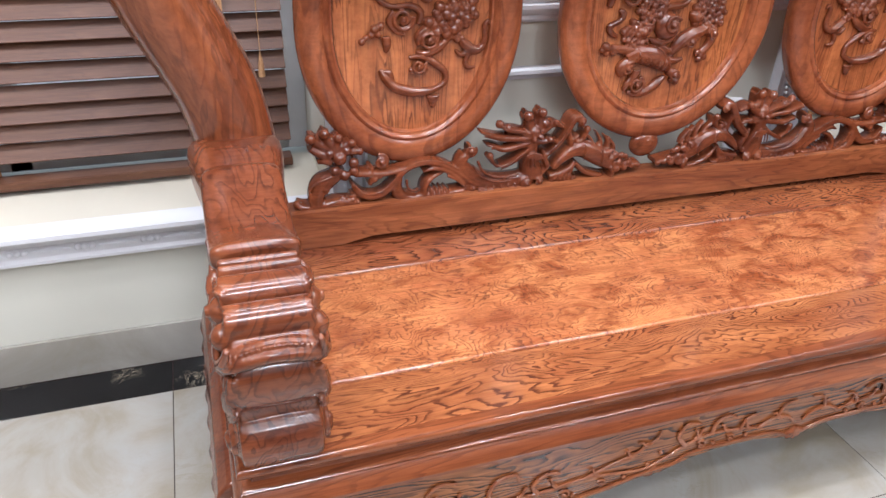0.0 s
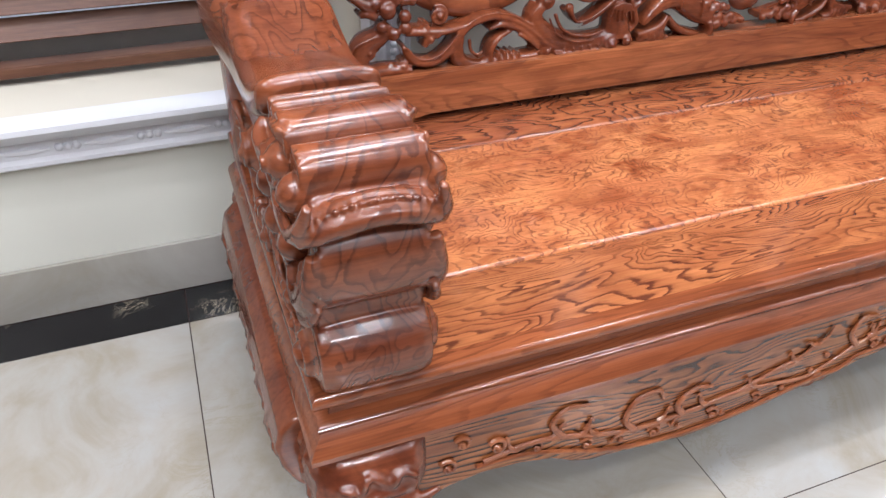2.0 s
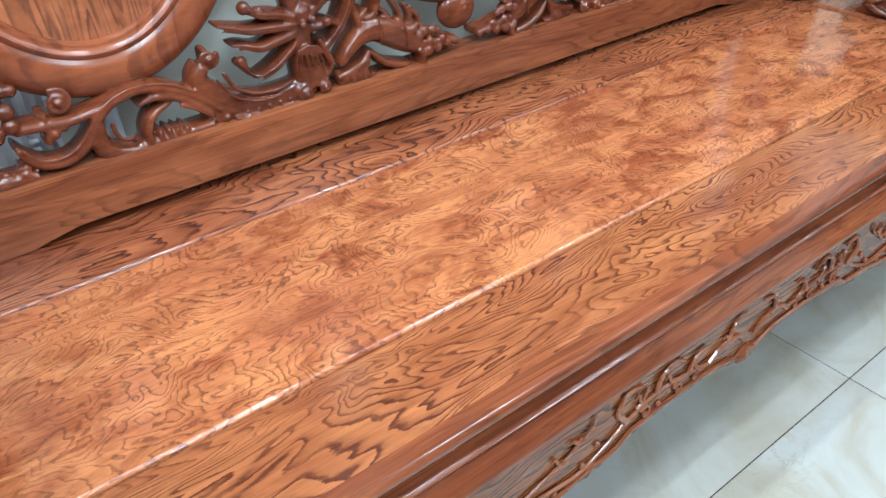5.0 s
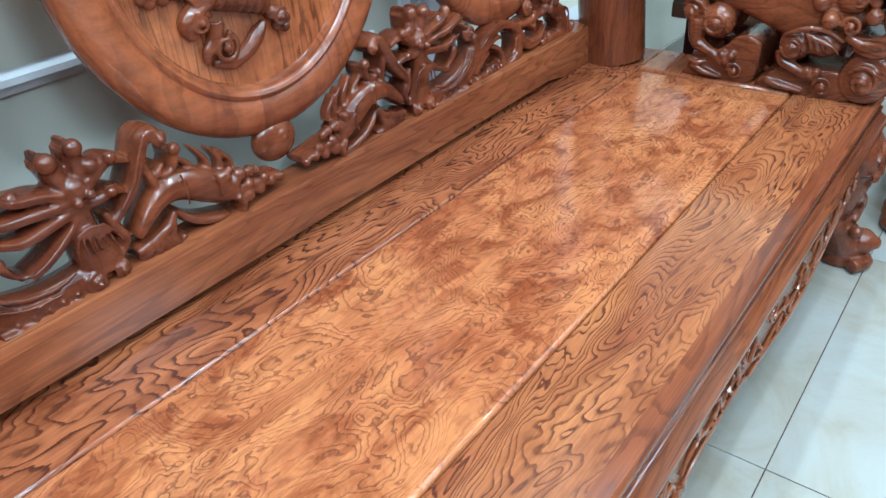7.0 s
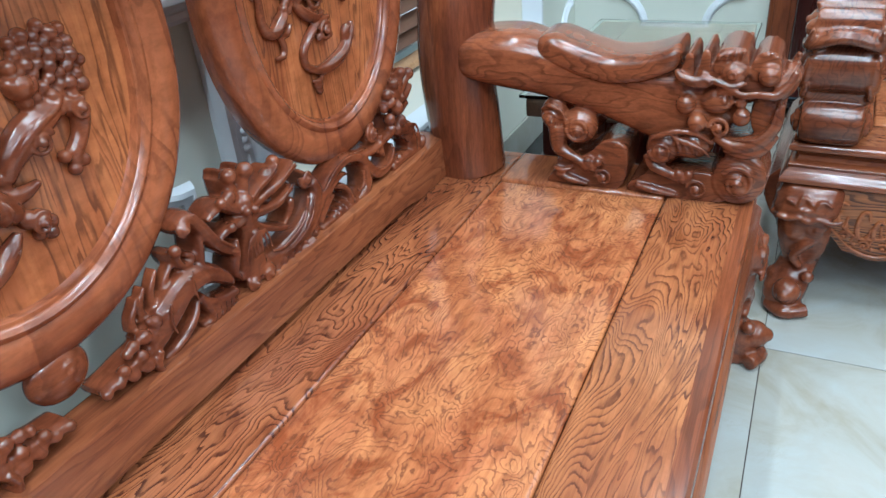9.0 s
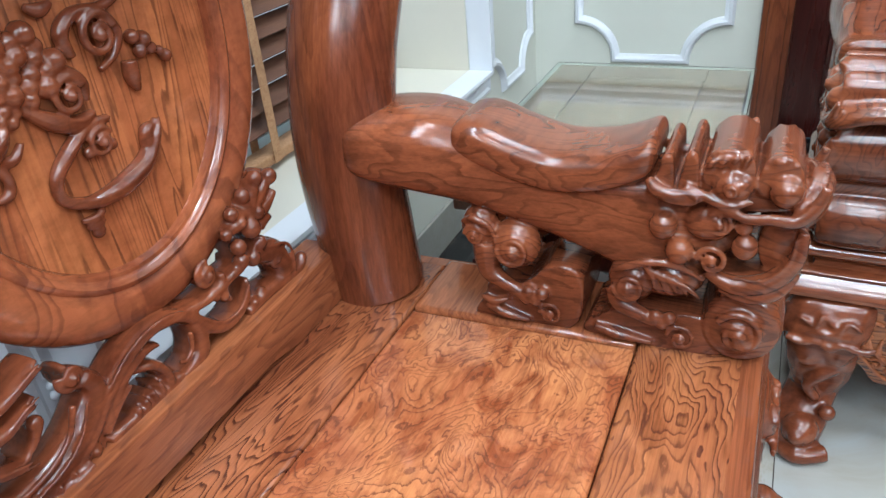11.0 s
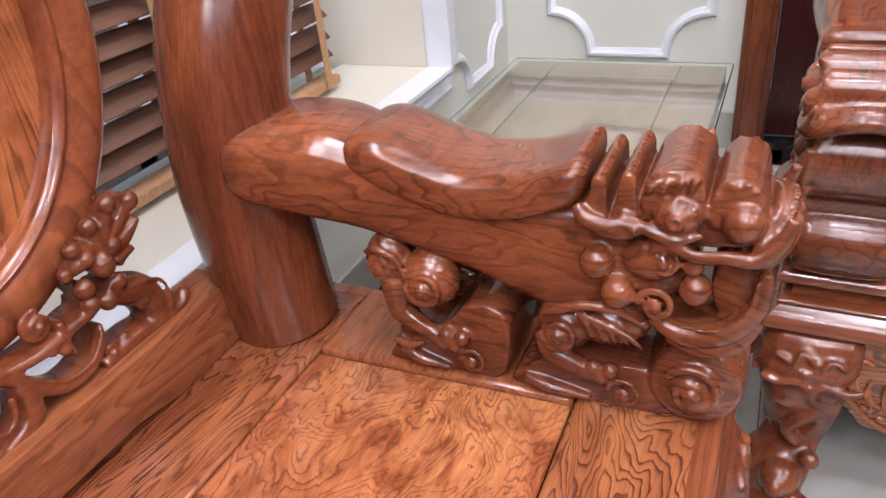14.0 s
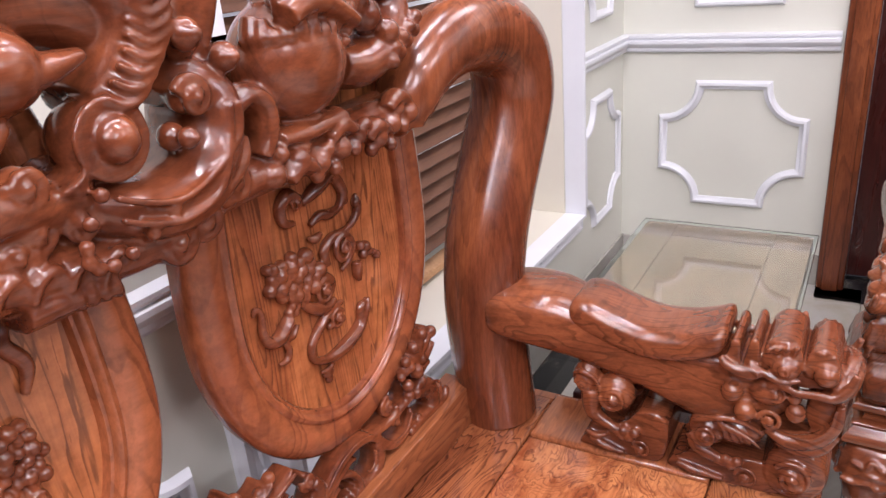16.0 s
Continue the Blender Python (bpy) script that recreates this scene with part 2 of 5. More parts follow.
def box(bm, x0, x1, y0, y1, z0, z1, bevel=0.0, seg=2):
    got = bmesh.ops.create_cube(bm, size=1, matrix=Matrix.Translation(((x0 + x1) / 2, (y0 + y1) / 2, (z0 + z1) / 2)) @ Matrix.Diagonal((x1 - x0, y1 - y0, z1 - z0, 1)))
    if bevel:
        edges = list({e for v in got["verts"] for e in v.link_edges})
        bmesh.ops.bevel(bm, geom=edges, offset=bevel, segments=seg, affect="EDGES", profile=0.5)


def boxed(*a, **k):
    bm = bmesh.new()
    box(bm, *a, **k)
    return bm


def spline(pts, steps=6, closed=False):
    """Catmull-Rom through tuples of any length."""
    p = [np.array(q, float) for q in pts]
    n = len(p)
    out = []
    for i in range(n if closed else n - 1):
        a, b, c, d = (p[(i + j) % n] if closed else p[min(max(i + j, 0), n - 1)] for j in (-1, 0, 1, 2))
        for s in range(steps):
            t = s / steps
            out.append(0.5 * (2 * b + (c - a) * t + (2 * a - 5 * b + 4 * c - d) * t * t + (3 * b - a - 3 * c + d) * t ** 3))
    if not closed:
        out.append(p[-1])
    return out


def sweep(bm, pts, n=10, steps=6, squash=1.0, up=(0, 1, 0)):
    """A tapered round bar through (x, y, z, radius); squash flattens it along up."""
    line = spline(pts, steps)
    up = Vector(up)
    rings = []
    for i, q in enumerate(line):
        a, b = line[max(i - 1, 0)], line[min(i + 1, len(line) - 1)]
        way = Vector((b - a)[:3])
        way = way.normalized() if way.length > 1e-9 else Vector((0, 0, 1))
        side = way.cross(up)
        side = side.normalized() if side.length > 1e-4 else way.orthogonal().normalized()
        top = side.cross(way).normalized()
        c, r = Vector(q[:3]), max(q[3], 0.0008)
        rings.append([bm.verts.new(c + side * (r * math.cos(2 * math.pi * j / n)) + top * (r * squash * math.sin(2 * math.pi * j / n))) for j in range(n)])
    for a, b in zip(rings, rings[1:]):
        for j in range(n):
            bm.faces.new((a[j], a[(j + 1) % n], b[(j + 1) % n], b[j]))
    bm.faces.new(rings[0][::-1])
    bm.faces.new(rings[-1])


def ball(bm, c, r, scale=(1, 1, 1), n=12):
    """A turned bead."""
    rows = max(6, n * 2 // 3)
    top, low = bm.verts.new((c[0], c[1], c[2] + r * scale[2])), bm.verts.new((c[0], c[1], c[2] - r * scale[2]))
    rings = []
    for i in range(1, rows):
        a = math.pi * i / rows
        q, h = r * math.sin(a), r * math.cos(a)
        rings.append([bm.verts.new((c[0] + q * scale[0] * math.cos(2 * math.pi * j / n), c[1] + q * scale[1] * math.sin(2 * math.pi * j / n), c[2] + h * scale[2])) for j in range(n)])
    for j in range(n):
        k_ = (j + 1) % n
        bm.faces.new((top, rings[0][j], rings[0][k_]))
        bm.faces.new((low, rings[-1][k_], rings[-1][j]))
        for a, b in zip(rings, rings[1:]):
            bm.faces.new((a[j], b[j], b[k_], a[k_]))


def extrude(bm, outline, lo, hi, axis="x", bevel=0.0, seg=3):
    """A closed outline in the plane across an axis, drawn out along it."""
    def at(a, b, t):
        return {"x": (t, a, b), "y": (a, t, b), "z": (a, b, t)}[axis]
    low = [bm.verts.new(at(a, b, lo)) for a, b in outline]
    high = [bm.verts.new(at(a, b, hi)) for a, b in outline]
    n = len(outline)
    f0, f1 = bm.faces.new(low), bm.faces.new(high)
    for j in range(n):
        bm.faces.new((low[j], low[(j + 1) % n], high[(j + 1) % n], high[j]))
    if bevel:
        bmesh.ops.bevel(bm, geom=list(f0.edges) + list(f1.edges), offset=bevel, segments=seg, affect="EDGES", profile=0.5)


def loft(bm, stations, x_mid, power=2.6, n=28):
    """A rounded bar along y through stations of (y, bottom, top, half width); its sections are soft rectangles."""
    line = spline(stations, 4)
    rings = []
    for y, z0, z1, w in line:
        ring = []
        for j in range(n):
            a = 2 * math.pi * j / n
            c, q = math.cos(a), math.sin(a)
            ring.append(bm.verts.new((x_mid + w * math.copysign(abs(c) ** (2 / power), c), y, (z0 + z1) / 2 + (z1 - z0) / 2 * math.copysign(abs(q) ** (2 / power), q))))
        rings.append(ring)
    for a, b in zip(rings, rings[1:]):
        for j in range(n):
            bm.faces.new((a[j], a[(j + 1) % n], b[(j + 1) % n], b[j]))
    bm.faces.new(rings[0])
    bm.faces.new(rings[-1][::-1])


def lathe_along(bm, profile, path_pts, closed=False):
    """A moulding: a profile of (out, z) carried along a level path, mitred at the corners."""
    n = len(path_pts)
    rings = []
    for i, p in enumerate(path_pts):
        p = Vector(p)
        a = Vector(path_pts[i - 1]) if i > 0 or closed else None
        b = Vector(path_pts[(i + 1) % n]) if i < n - 1 or closed else None
        d0 = (p - a).normalized() if a is not None else (b - p).normalized()
        d1 = (b - p).normalized() if b is not None else d0
        n0, n1 = Vector((d0.y, -d0.x)), Vector((d1.y, -d1.x))
        m = (n0 + n1).normalized()
        m = m / max(0.2, m.dot(n0))
        rings.append([bm.verts.new((p.x + m.x * o, p.y + m.y * o, z)) for o, z in profile])
    k_ = len(profile)
    pairs = list(zip(rings, rings[1:])) + ([(rings[-1], rings[0])] if closed else [])
    for a, b in pairs:
        for j in range(k_):
            bm.faces.new((a[j], a[(j + 1) % k_], b[(j + 1) % k_], b[j]))
    if not closed:
        bm.faces.new(rings[0])
        bm.faces.new(rings[-1][::-1])


def volute(bm, x, y, z, r, s=1, turns=1.6, start=0.0, thick=0.3, rise=0.006):
    """A carved scroll seen from the front, with its raised eye."""
    pts = []
    for i in range(15):
        t = i / 14
        a = start + s * turns * 2 * math.pi * t
        q = r * (1 - 0.72 * t)
        pts.append((x + q * math.cos(a), y - rise * t, z + q * math.sin(a), r * thick * (1 - 0.45 * t)))
    sweep(bm, pts, 8, 2)
    ball(bm, (x, y - rise, z), r * 0.3)


def volute_side(bm, x, y, z, r, out, s=1, turns=1.5, start=0.0, thick=0.26):
    """A scroll on a face that looks along x."""
    pts = []
    for i in range(15):
        t = i / 14
        a = start + s * turns * 2 * math.pi * t
        q = r * (1 - 0.72 * t)
        pts.append((x + out * 0.005 * t, y + q * math.cos(a), z + q * math.sin(a), r * thick * (1 - 0.4 * t)))
    sweep(bm, pts, 8, 2, up=(1, 0, 0))
    ball(bm, (x + out * 0.004, y, z), r * 0.34)


# ---- room ----
WALL_Y, RIGHT_X, LEFT_X, FRONT_Y, CEIL_Z = 0.765, 2.87, -3.3, -4.0, 2.8
DEEP = 1.05
WIN_L, WIN_R = (-2.35, -0.80), (0.66, 2.195)
SILL_Z, HEAD_Z = 0.46, 2.2


def wall_piece(name, *b):
    return tagged(finish(name, boxed(*b), M_WALL, None, "", False), "pale green painted plaster wall", "wall", "", "structure")


for i, (a, b) in enumerate(((LEFT_X - 0.2, WIN_L[0]), (WIN_L[1], WIN_R[0]), (WIN_R[1], RIGHT_X + 0.2))):
    wall_piece("wall_north_%d" % (i + 1), a, b, WALL_Y, WALL_Y + 0.4, 0, CEIL_Z)
for i, (a, b) in enumerate((WIN_L, WIN_R)):
    wall_piece("wall_below_window_%d" % (i + 1), a, b, WALL_Y, WALL_Y + 0.4, 0, SILL_Z - 0.03)
    wall_piece("wall_above_window_%d" % (i + 1), a, b, WALL_Y, WALL_Y + 0.4, HEAD_Z, CEIL_Z)
DOOR_Y = (-1.10, -0.13)
wall_piece("wall_east_1", RIGHT_X, RIGHT_X + 0.2, DOOR_Y[1], WALL_Y, 0, CEIL_Z)
wall_piece("wall_east_2", RIGHT_X, RIGHT_X + 0.2, FRONT_Y, DOOR_Y[0], 0, CEIL_Z)
wall_piece("wall_east_3", RIGHT_X, RIGHT_X + 0.2, DOOR_Y[0], DOOR_Y[1], 2.15, CEIL_Z)
# These two unseen walls are dark only to hold down bounce and reflections.
tagged(wall_piece("wall_west", LEFT_X - 0.2, LEFT_X, FRONT_Y, WALL_Y, 0, CEIL_Z), "unseen wall made dark brown to cut bounced light", "wall").data.materials[0] = M_DOOR
tagged(wall_piece("wall_south", LEFT_X - 0.2, RIGHT_X + 0.2, FRONT_Y - 0.2, FRONT_Y, 0, CEIL_Z), "unseen wall made dark brown to cut bounced light", "wall").data.materials[0] = M_DOOR
tagged(finish("ceiling", boxed(LEFT_X - 0.2, RIGHT_X + 0.2, FRONT_Y - 0.2, WALL_Y + 0.4, CEIL_Z, CEIL_Z + 0.15), M_CEIL, None, "", False), "plain white painted ceiling", "ceiling", "", "structure")
floor = tagged(finish("floor", boxed(LEFT_X - 0.2, RIGHT_X + 0.6, FRONT_Y - 0.2, WALL_Y + 0.4, -0.12, -0.0015), M_DARKGAP, None, "", False), "polished cream marble tile floor with a black border", "floor", "", "structure")
BORDER = 0.128

# windows: casing, sill, glazing, blind
CASING = [(0, 0), (0.012, 0.0), (0.02, 0.006), (0.03, 0.01), (0.034, 0.02), (0.028, 0.028), (0.028, 0.06), (0.034, 0.066), (0.05, 0.07), (0.062, 0.08), (0.075, 0.094), (0.075, 0.105), (0, 0.105)]


def casing(parent, x0, x1, z0, z1):
    """A picture-frame moulding round an opening in the north wall."""
    bm = bmesh.new()
    corners = [(x0, z0), (x1, z0), (x1, z1), (x0, z1)]
    rings = []
    for (cx, cz), (sx, sz) in zip(corners, ((-1, -1), (1, -1), (1, 1), (-1, 1))):
        rings.append([bm.verts.new((cx + sx * (0.105 - w), WALL_Y + 0.001 - o, cz + sz * (0.105 - w))) for o, w in CASING])
    for i in range(4):
        a, b = rings[i], rings[(i + 1) % 4]
        for j in range(len(CASING)):
            bm.faces.new((a[j], a[(j + 1) % len(CASING)], b[(j + 1) % len(CASING)], b[j]))
    part("casing", bm, M_WHITE, parent)
    # carved bead and bar strip along the sunk band
    bm = bmesh.new()
    mid = 0.061
    for fixed, lo, hi, flat in ((z0 - mid, x0, x1, True), (x1 + mid, z0, z1, False), (x0 - mid, z0, z1, False)):
        t = lo + 0.03
        while t < hi - 0.1:
            for i in range(3):
                q = t + 0.016 * i
                c = (q, WALL_Y - 0.028, fixed) if flat else (fixed, WALL_Y - 0.028, q)
                ball(bm, c, 0.0085, (1, 0.9, 1), 10)
            q0, q1 = t + 0.046, t + 0.135
            if flat:
                sweep(bm, [(q0, WALL_Y - 0.028, fixed, 0.003), ((q0 + q1) / 2, WALL_Y - 0.028, fixed, 0.0085), (q1, WALL_Y - 0.028, fixed, 0.003)], 6, 2)
            else:
                sweep(bm, [(fixed, WALL_Y - 0.028, q0, 0.003), (fixed, WALL_Y - 0.028, (q0 + q1) / 2, 0.0085), (fixed, WALL_Y - 0.028, q1, 0.003)], 6, 2)
            t += 0.15
    part("bead_strip", bm, M_WHITE, parent)


def window(name, x0, x1):
    w = tagged(empty(name), "white moulded window casing with a deep cream sill", "window", "", "structure")
    casing(w, x0, x1, SILL_Z, HEAD_Z)
    part("window_sill", boxed(x0, x1, WALL_Y - 0.004, DEEP, SILL_Z - 0.03, SILL_Z, bevel=0.004), M_CREAM, w)
    part("reveal_head", boxed(x0, x1, WALL_Y + 0.4, DEEP + 0.2, HEAD_Z, HEAD_Z + 0.05), M_CREAM, w)
    for a, b in ((x0 - 0.04, x0 + 0.002), (x1 - 0.002, x1 + 0.04)):
        part("reveal_side", boxed(a, b, WALL_Y + 0.003, DEEP + 0.2, SILL_Z, HEAD_Z), M_CREAM, w)
    part("window_backing", boxed(x0, x1, DEEP + 0.1, DEEP + 0.14, SILL_Z, HEAD_Z), M_OUT, w)
    for cx in (x0 + 0.03, (x0 + x1) / 2, x1 - 0.03):
        part("window_frame", boxed(cx - 0.03, cx + 0.03, DEEP + 0.04, DEEP + 0.1, SILL_Z, HEAD_Z, bevel=0.004), M_GREY, w)
    part("window_frame", boxed(x0 + 0.06, x1 - 0.06, DEEP + 0.04, DEEP + 0.1, SILL_Z, SILL_Z + 0.06, bevel=0.004), M_GREY, w)


window("window_1", *WIN_L)
window("window_2", *WIN_R)


def blind(x0, x1, tapes, cords):
    b = tagged(empty("window_blind"), "brown wooden slat blind with tan tapes, lowered", "blind", "window blinds")
    y, pitch, bottom = 0.955, 0.050, 0.497
    n = int((HEAD_Z - bottom - 0.08) / pitch)
    bm = boxed(x0, x1, -0.025, 0.025, -0.0016, 0.0016, bevel=0.0012, seg=1)
    first = part("slat", bm, M_BLIND, b)
    for i in range(n):
        ob = first if i == 0 else new("slat", first.data)
        ob.parent = b
        ob.matrix_basis = pose(0, y, bottom + 0.07 + pitch * i, (57 if x0 < 0 else 48) + 1.5 * math.sin(i * 2.3), 0.12 * math.sin(i * 1.7), 0)
    part("bottom_rail", boxed(x0, x1, y - 0.028, y + 0.028, bottom - 0.022, bottom + 0.002, bevel=0.004), M_TAN if x0 > 0 else M_BLIND, b)
    part("head_rail", boxed(x0, x1, y - 0.03, y + 0.03, HEAD_Z - 0.06, HEAD_Z - 0.001, bevel=0.003), M_BLIND, b)
    for tx in tapes:
        for side in (-0.031, 0.031):
            part("tape", boxed(tx - 0.014, tx + 0.014, y + side - 0.0008, y + side + 0.0008, bottom - 0.02, HEAD_Z - 0.06), M_TAN, b, "tan cloth ladder tape")
    for cx, cz in cords:
        bm = bmesh.new()
        sweep(bm, [(cx, y - 0.036, cz + 0.05, 0.0012), (cx, y - 0.036, 1.4, 0.0012), (cx, y - 0.036, HEAD_Z - 0.06, 0.0012)], 6, 2)
        cord = part("pull_cord", bm, M_TAN, b)
        bm = bmesh.new()
        sweep(bm, [(cx, y - 0.036, cz + 0.06, 0.003), (cx, y - 0.036, cz + 0.03, 0.007), (cx, y - 0.036, cz, 0.009)], 10, 3)
        part("tassel", bm, M_TAN, cord, "turned wooden cord tassel")


blind(WIN_L[0] + 0.03, -0.868, (-1.615, -1.026, -2.2), ((-0.932, 0.735),))
blind(0.74, 1.99, (1.40, 0.86, 1.93), ())

RAIL = [(0, 0), (0.012, 0.0), (0.018, 0.008), (0.018, 0.018), (0.028, 0.024), (0.034, 0.036), (0.034, 0.046), (0.024, 0.05), (0.03, 0.058), (0.03, 0.066), (0, 0.07)]


def chair_rail(pts, z):
    bm = bmesh.new()
    lathe_along(bm, [(o, z + h) for o, h in RAIL], pts)
    tagged(finish("chair_rail", bm, M_WHITE), "white moulded chair rail along the wall", "trim", "", "structure")


chair_rail([(RIGHT_X - 0.001, DOOR_Y[1] + 0.11), (RIGHT_X - 0.001, WALL_Y - 0.001), (WIN_R[1] + 0.106, WALL_Y - 0.001)][::-1], 0.918)
chair_rail([(WIN_L[1] + 0.106, WALL_Y - 0.001), (WIN_R[0] - 0.106, WALL_Y - 0.001)], 0.885)


def octagon_panel(centre, half_w, half_h, cut, face):
    """A raised frame with hollow corners; face: 'north' or 'east'."""
    cx, cz = centre
    line = []
    for sx, sz, flip in ((1, 1, 0), (-1, 1, 1), (-1, -1, 0), (1, -1, 1)):
        arc = []
        for i in range(9):
            a = i / 8 * math.pi / 2
            arc.append((cx + sx * (half_w - cut * math.cos(a)), cz + sz * (half_h - cut * math.sin(a))))
        line += arc if flip else arc[::-1]
    bm = bmesh.new()
    prof = [(-0.017, 0.001), (-0.015, 0.008), (-0.006, 0.012), (0.0, 0.02), (0.009, 0.018), (0.016, 0.007), (0.018, 0.001)]
    rings = []
    n = len(line)
    for i in range(n):
        p, a, b = Vector(line[i]), Vector(line[i - 1]), Vector(line[(i + 1) % n])
        d0, d1 = (p - a), (b - p)
        d0 = d0.normalized() if d0.length > 1e-6 else d1.normalized()
        d1 = d1.normalized() if d1.length > 1e-6 else d0
        m = (Vector((d0.y, -d0.x)) + Vector((d1.y, -d1.x)))
        m = m.normalized() / max(0.45, m.normalized().dot(Vector((d0.y, -d0.x))))
        ring = []
        for w, o in prof:
            q = p + m * w
            ring.append(bm.verts.new((q.x, WALL_Y - o, q.y) if face == "north" else (RIGHT_X - o, q.x, q.y)))
        rings.append(ring)
    for a, b in zip(rings, rings[1:] + rings[:1]):
        for j in range(len(prof) - 1):
            bm.faces.new((a[j], a[j + 1], b[j + 1], b[j]))
        bm.faces.new((a[-1], a[0], b[0], b[-1]))
    tagged(finish("wall_moulding", bm, M_WHITE), "white raised wall moulding frame with hollow corners", "moulding", "wall mouldings", "structure")


octagon_panel((0.333, 0.555), 0.262, 0.236, 0.138, "east")
octagon_panel((2.575, 0.555), 0.205, 0.236, 0.11, "north")
octagon_panel((-0.08, 0.50), 0.53, 0.25, 0.14, "north")
octagon_panel((0.333, 1.52), 0.262, 0.42, 0.12, "east")
octagon_panel((2.575, 1.52), 0.205, 0.42, 0.11, "north")

# skirting
for nm, b in (("skirting_1", (LEFT_X, RIGHT_X, WALL_Y - 0.012, WALL_Y - 0.0005, 0, 0.125)), ("skirting_2", (RIGHT_X - 0.012, RIGHT_X - 0.0005, DOOR_Y[1] + 0.1, WALL_Y - 0.0125, 0, 0.125))):
    tagged(finish(nm, boxed(*b, bevel=0.002), M_SKIRT), "polished grey-beige marble skirting", "skirting", "", "structure")

# door in the east wall
door = tagged(empty("door_1"), "closed dark red panelled wooden door in a brown frame", "door", "", "structure")
for a, b in ((DOOR_Y[1], DOOR_Y[1] + 0.1), (DOOR_Y[0] - 0.1, DOOR_Y[0])):
    bm = bmesh.new()
    box(bm, RIGHT_X - 0.035, RIGHT_X + 0.06, a, b, 0, 2.15, bevel=0.008)
    box(bm, RIGHT_X - 0.05, RIGHT_X - 0.036, a + 0.02, b - 0.02, 0, 2.15, bevel=0.006)
    part("door_frame", bm, M_POST, door)
part("door_frame", boxed(RIGHT_X - 0.035, RIGHT_X + 0.06, DOOR_Y[0] - 0.1, DOOR_Y[1] + 0.1, 2.151, 2.25, bevel=0.008), M_POST, door)
leaf = part("door_leaf", boxed(RIGHT_X + 0.11, RIGHT_X + 0.15, DOOR_Y[0] + 0.001, DOOR_Y[1] - 0.001, 0.01, 2.149, bevel=0.002), M_DOOR, door)
for z0, z1 in ((0.14, 0.85), (1.0, 1.95)):
    for y0, y1 in ((DOOR_Y[0] + 0.12, -0.67), (-0.55, DOOR_Y[1] - 0.12)):
        part("door_panel", boxed(RIGHT_X + 0.097, RIGHT_X + 0.1095, y0, y1, z0, z1, bevel=0.01), M_DOOR, leaf)


# ---- carved seat furniture ----
SEAT = 0.44
FRONT = -0.135


def seat_boards(parent, half):
    """Framed seat: a wide burl panel between front, back and end boards, with open joints."""
    g = 0.0007
    inner = half - 0.158
    y0, y1 = 0.032, 0.390
    part("seat_panel", boxed(-inner + g, inner - g, y0 + g, y1 - g, SEAT - 0.025, SEAT, bevel=0.0065, seg=3), M_PANEL, parent, "orange burl seat panel")
    part("front_board", boxed(-half + 0.002, half - 0.002, FRONT + 0.012, y0 - g, SEAT - 0.025, SEAT, bevel=0.006, seg=3), M_PLANK, parent, "seat board with bold dark curling grain")
    part("back_board", boxed(-half + 0.002, half - 0.002, y1 + g, 0.60, SEAT - 0.025, SEAT, bevel=0.006, seg=3), M_BACK, parent, "red seat board along the back, shade put into its colour")
    for s in (-1, 1):
        a, b = sorted((s * (inner + g), s * (half - 0.002)))
        part("end_board", boxed(a, b, y0 + g, y1 - g, SEAT - 0.025, SEAT + 0.005, bevel=0.008, seg=3), M_END, parent)
    part("seat_core", boxed(-half + 0.03, half - 0.03, FRONT + 0.03, 0.58, SEAT - 0.06, SEAT - 0.027), M_DARKGAP, parent)
    prof = [(-0.02, 0.4405), (0.002, 0.4405), (0.007, 0.437), (0.009, 0.431), (0.007, 0.425), (0.002, 0.421), (-0.010, 0.415), (-0.015, 0.405), (-0.012, 0.396), (0.001, 0.393), (0.005, 0.389), (0.004, 0.384),
            (0.001, 0.381), (0.007, 0.374), (0.015, 0.364), (0.019, 0.355), (0.019, 0.348), (0.014, 0.343), (0.008, 0.341), (-0.02, 0.341)]
    bm = bmesh.new()
    f0, f1 = FRONT + 0.005, 0.60
    lathe_along(bm, prof, [(-half, f0), (half, f0), (half, f1), (-half, f1)], closed=True)
    part("seat_moulding", bm, M_EDGE, parent, "stepped glossy edge moulding under the seat")


def apron_outline(half):
    """Lower edge of the front apron: cusped waves with a leaf pendant."""
    side = [(0.0, 0.212), (0.03, 0.208), (0.06, 0.222), (0.10, 0.226), (0.20, 0.226), (0.26, 0.221), (0.285, 0.208), (0.31, 0.197), (0.345, 0.192), (0.365, 0.200), (0.39, 0.192), (0.43, 0.182), (0.50, 0.172), (0.58, 0.165), (0.66, 0.17), (0.72, 0.185),
            (0.745, 0.178), (0.78, 0.19), (0.81, 0.215), (0.86, 0.228), (0.92, 0.232), (0.97, 0.225), (1.02, 0.20), (1.06, 0.20)]
    k_ = half / 1.125
    return [(x * k_, z) for x, z in side]


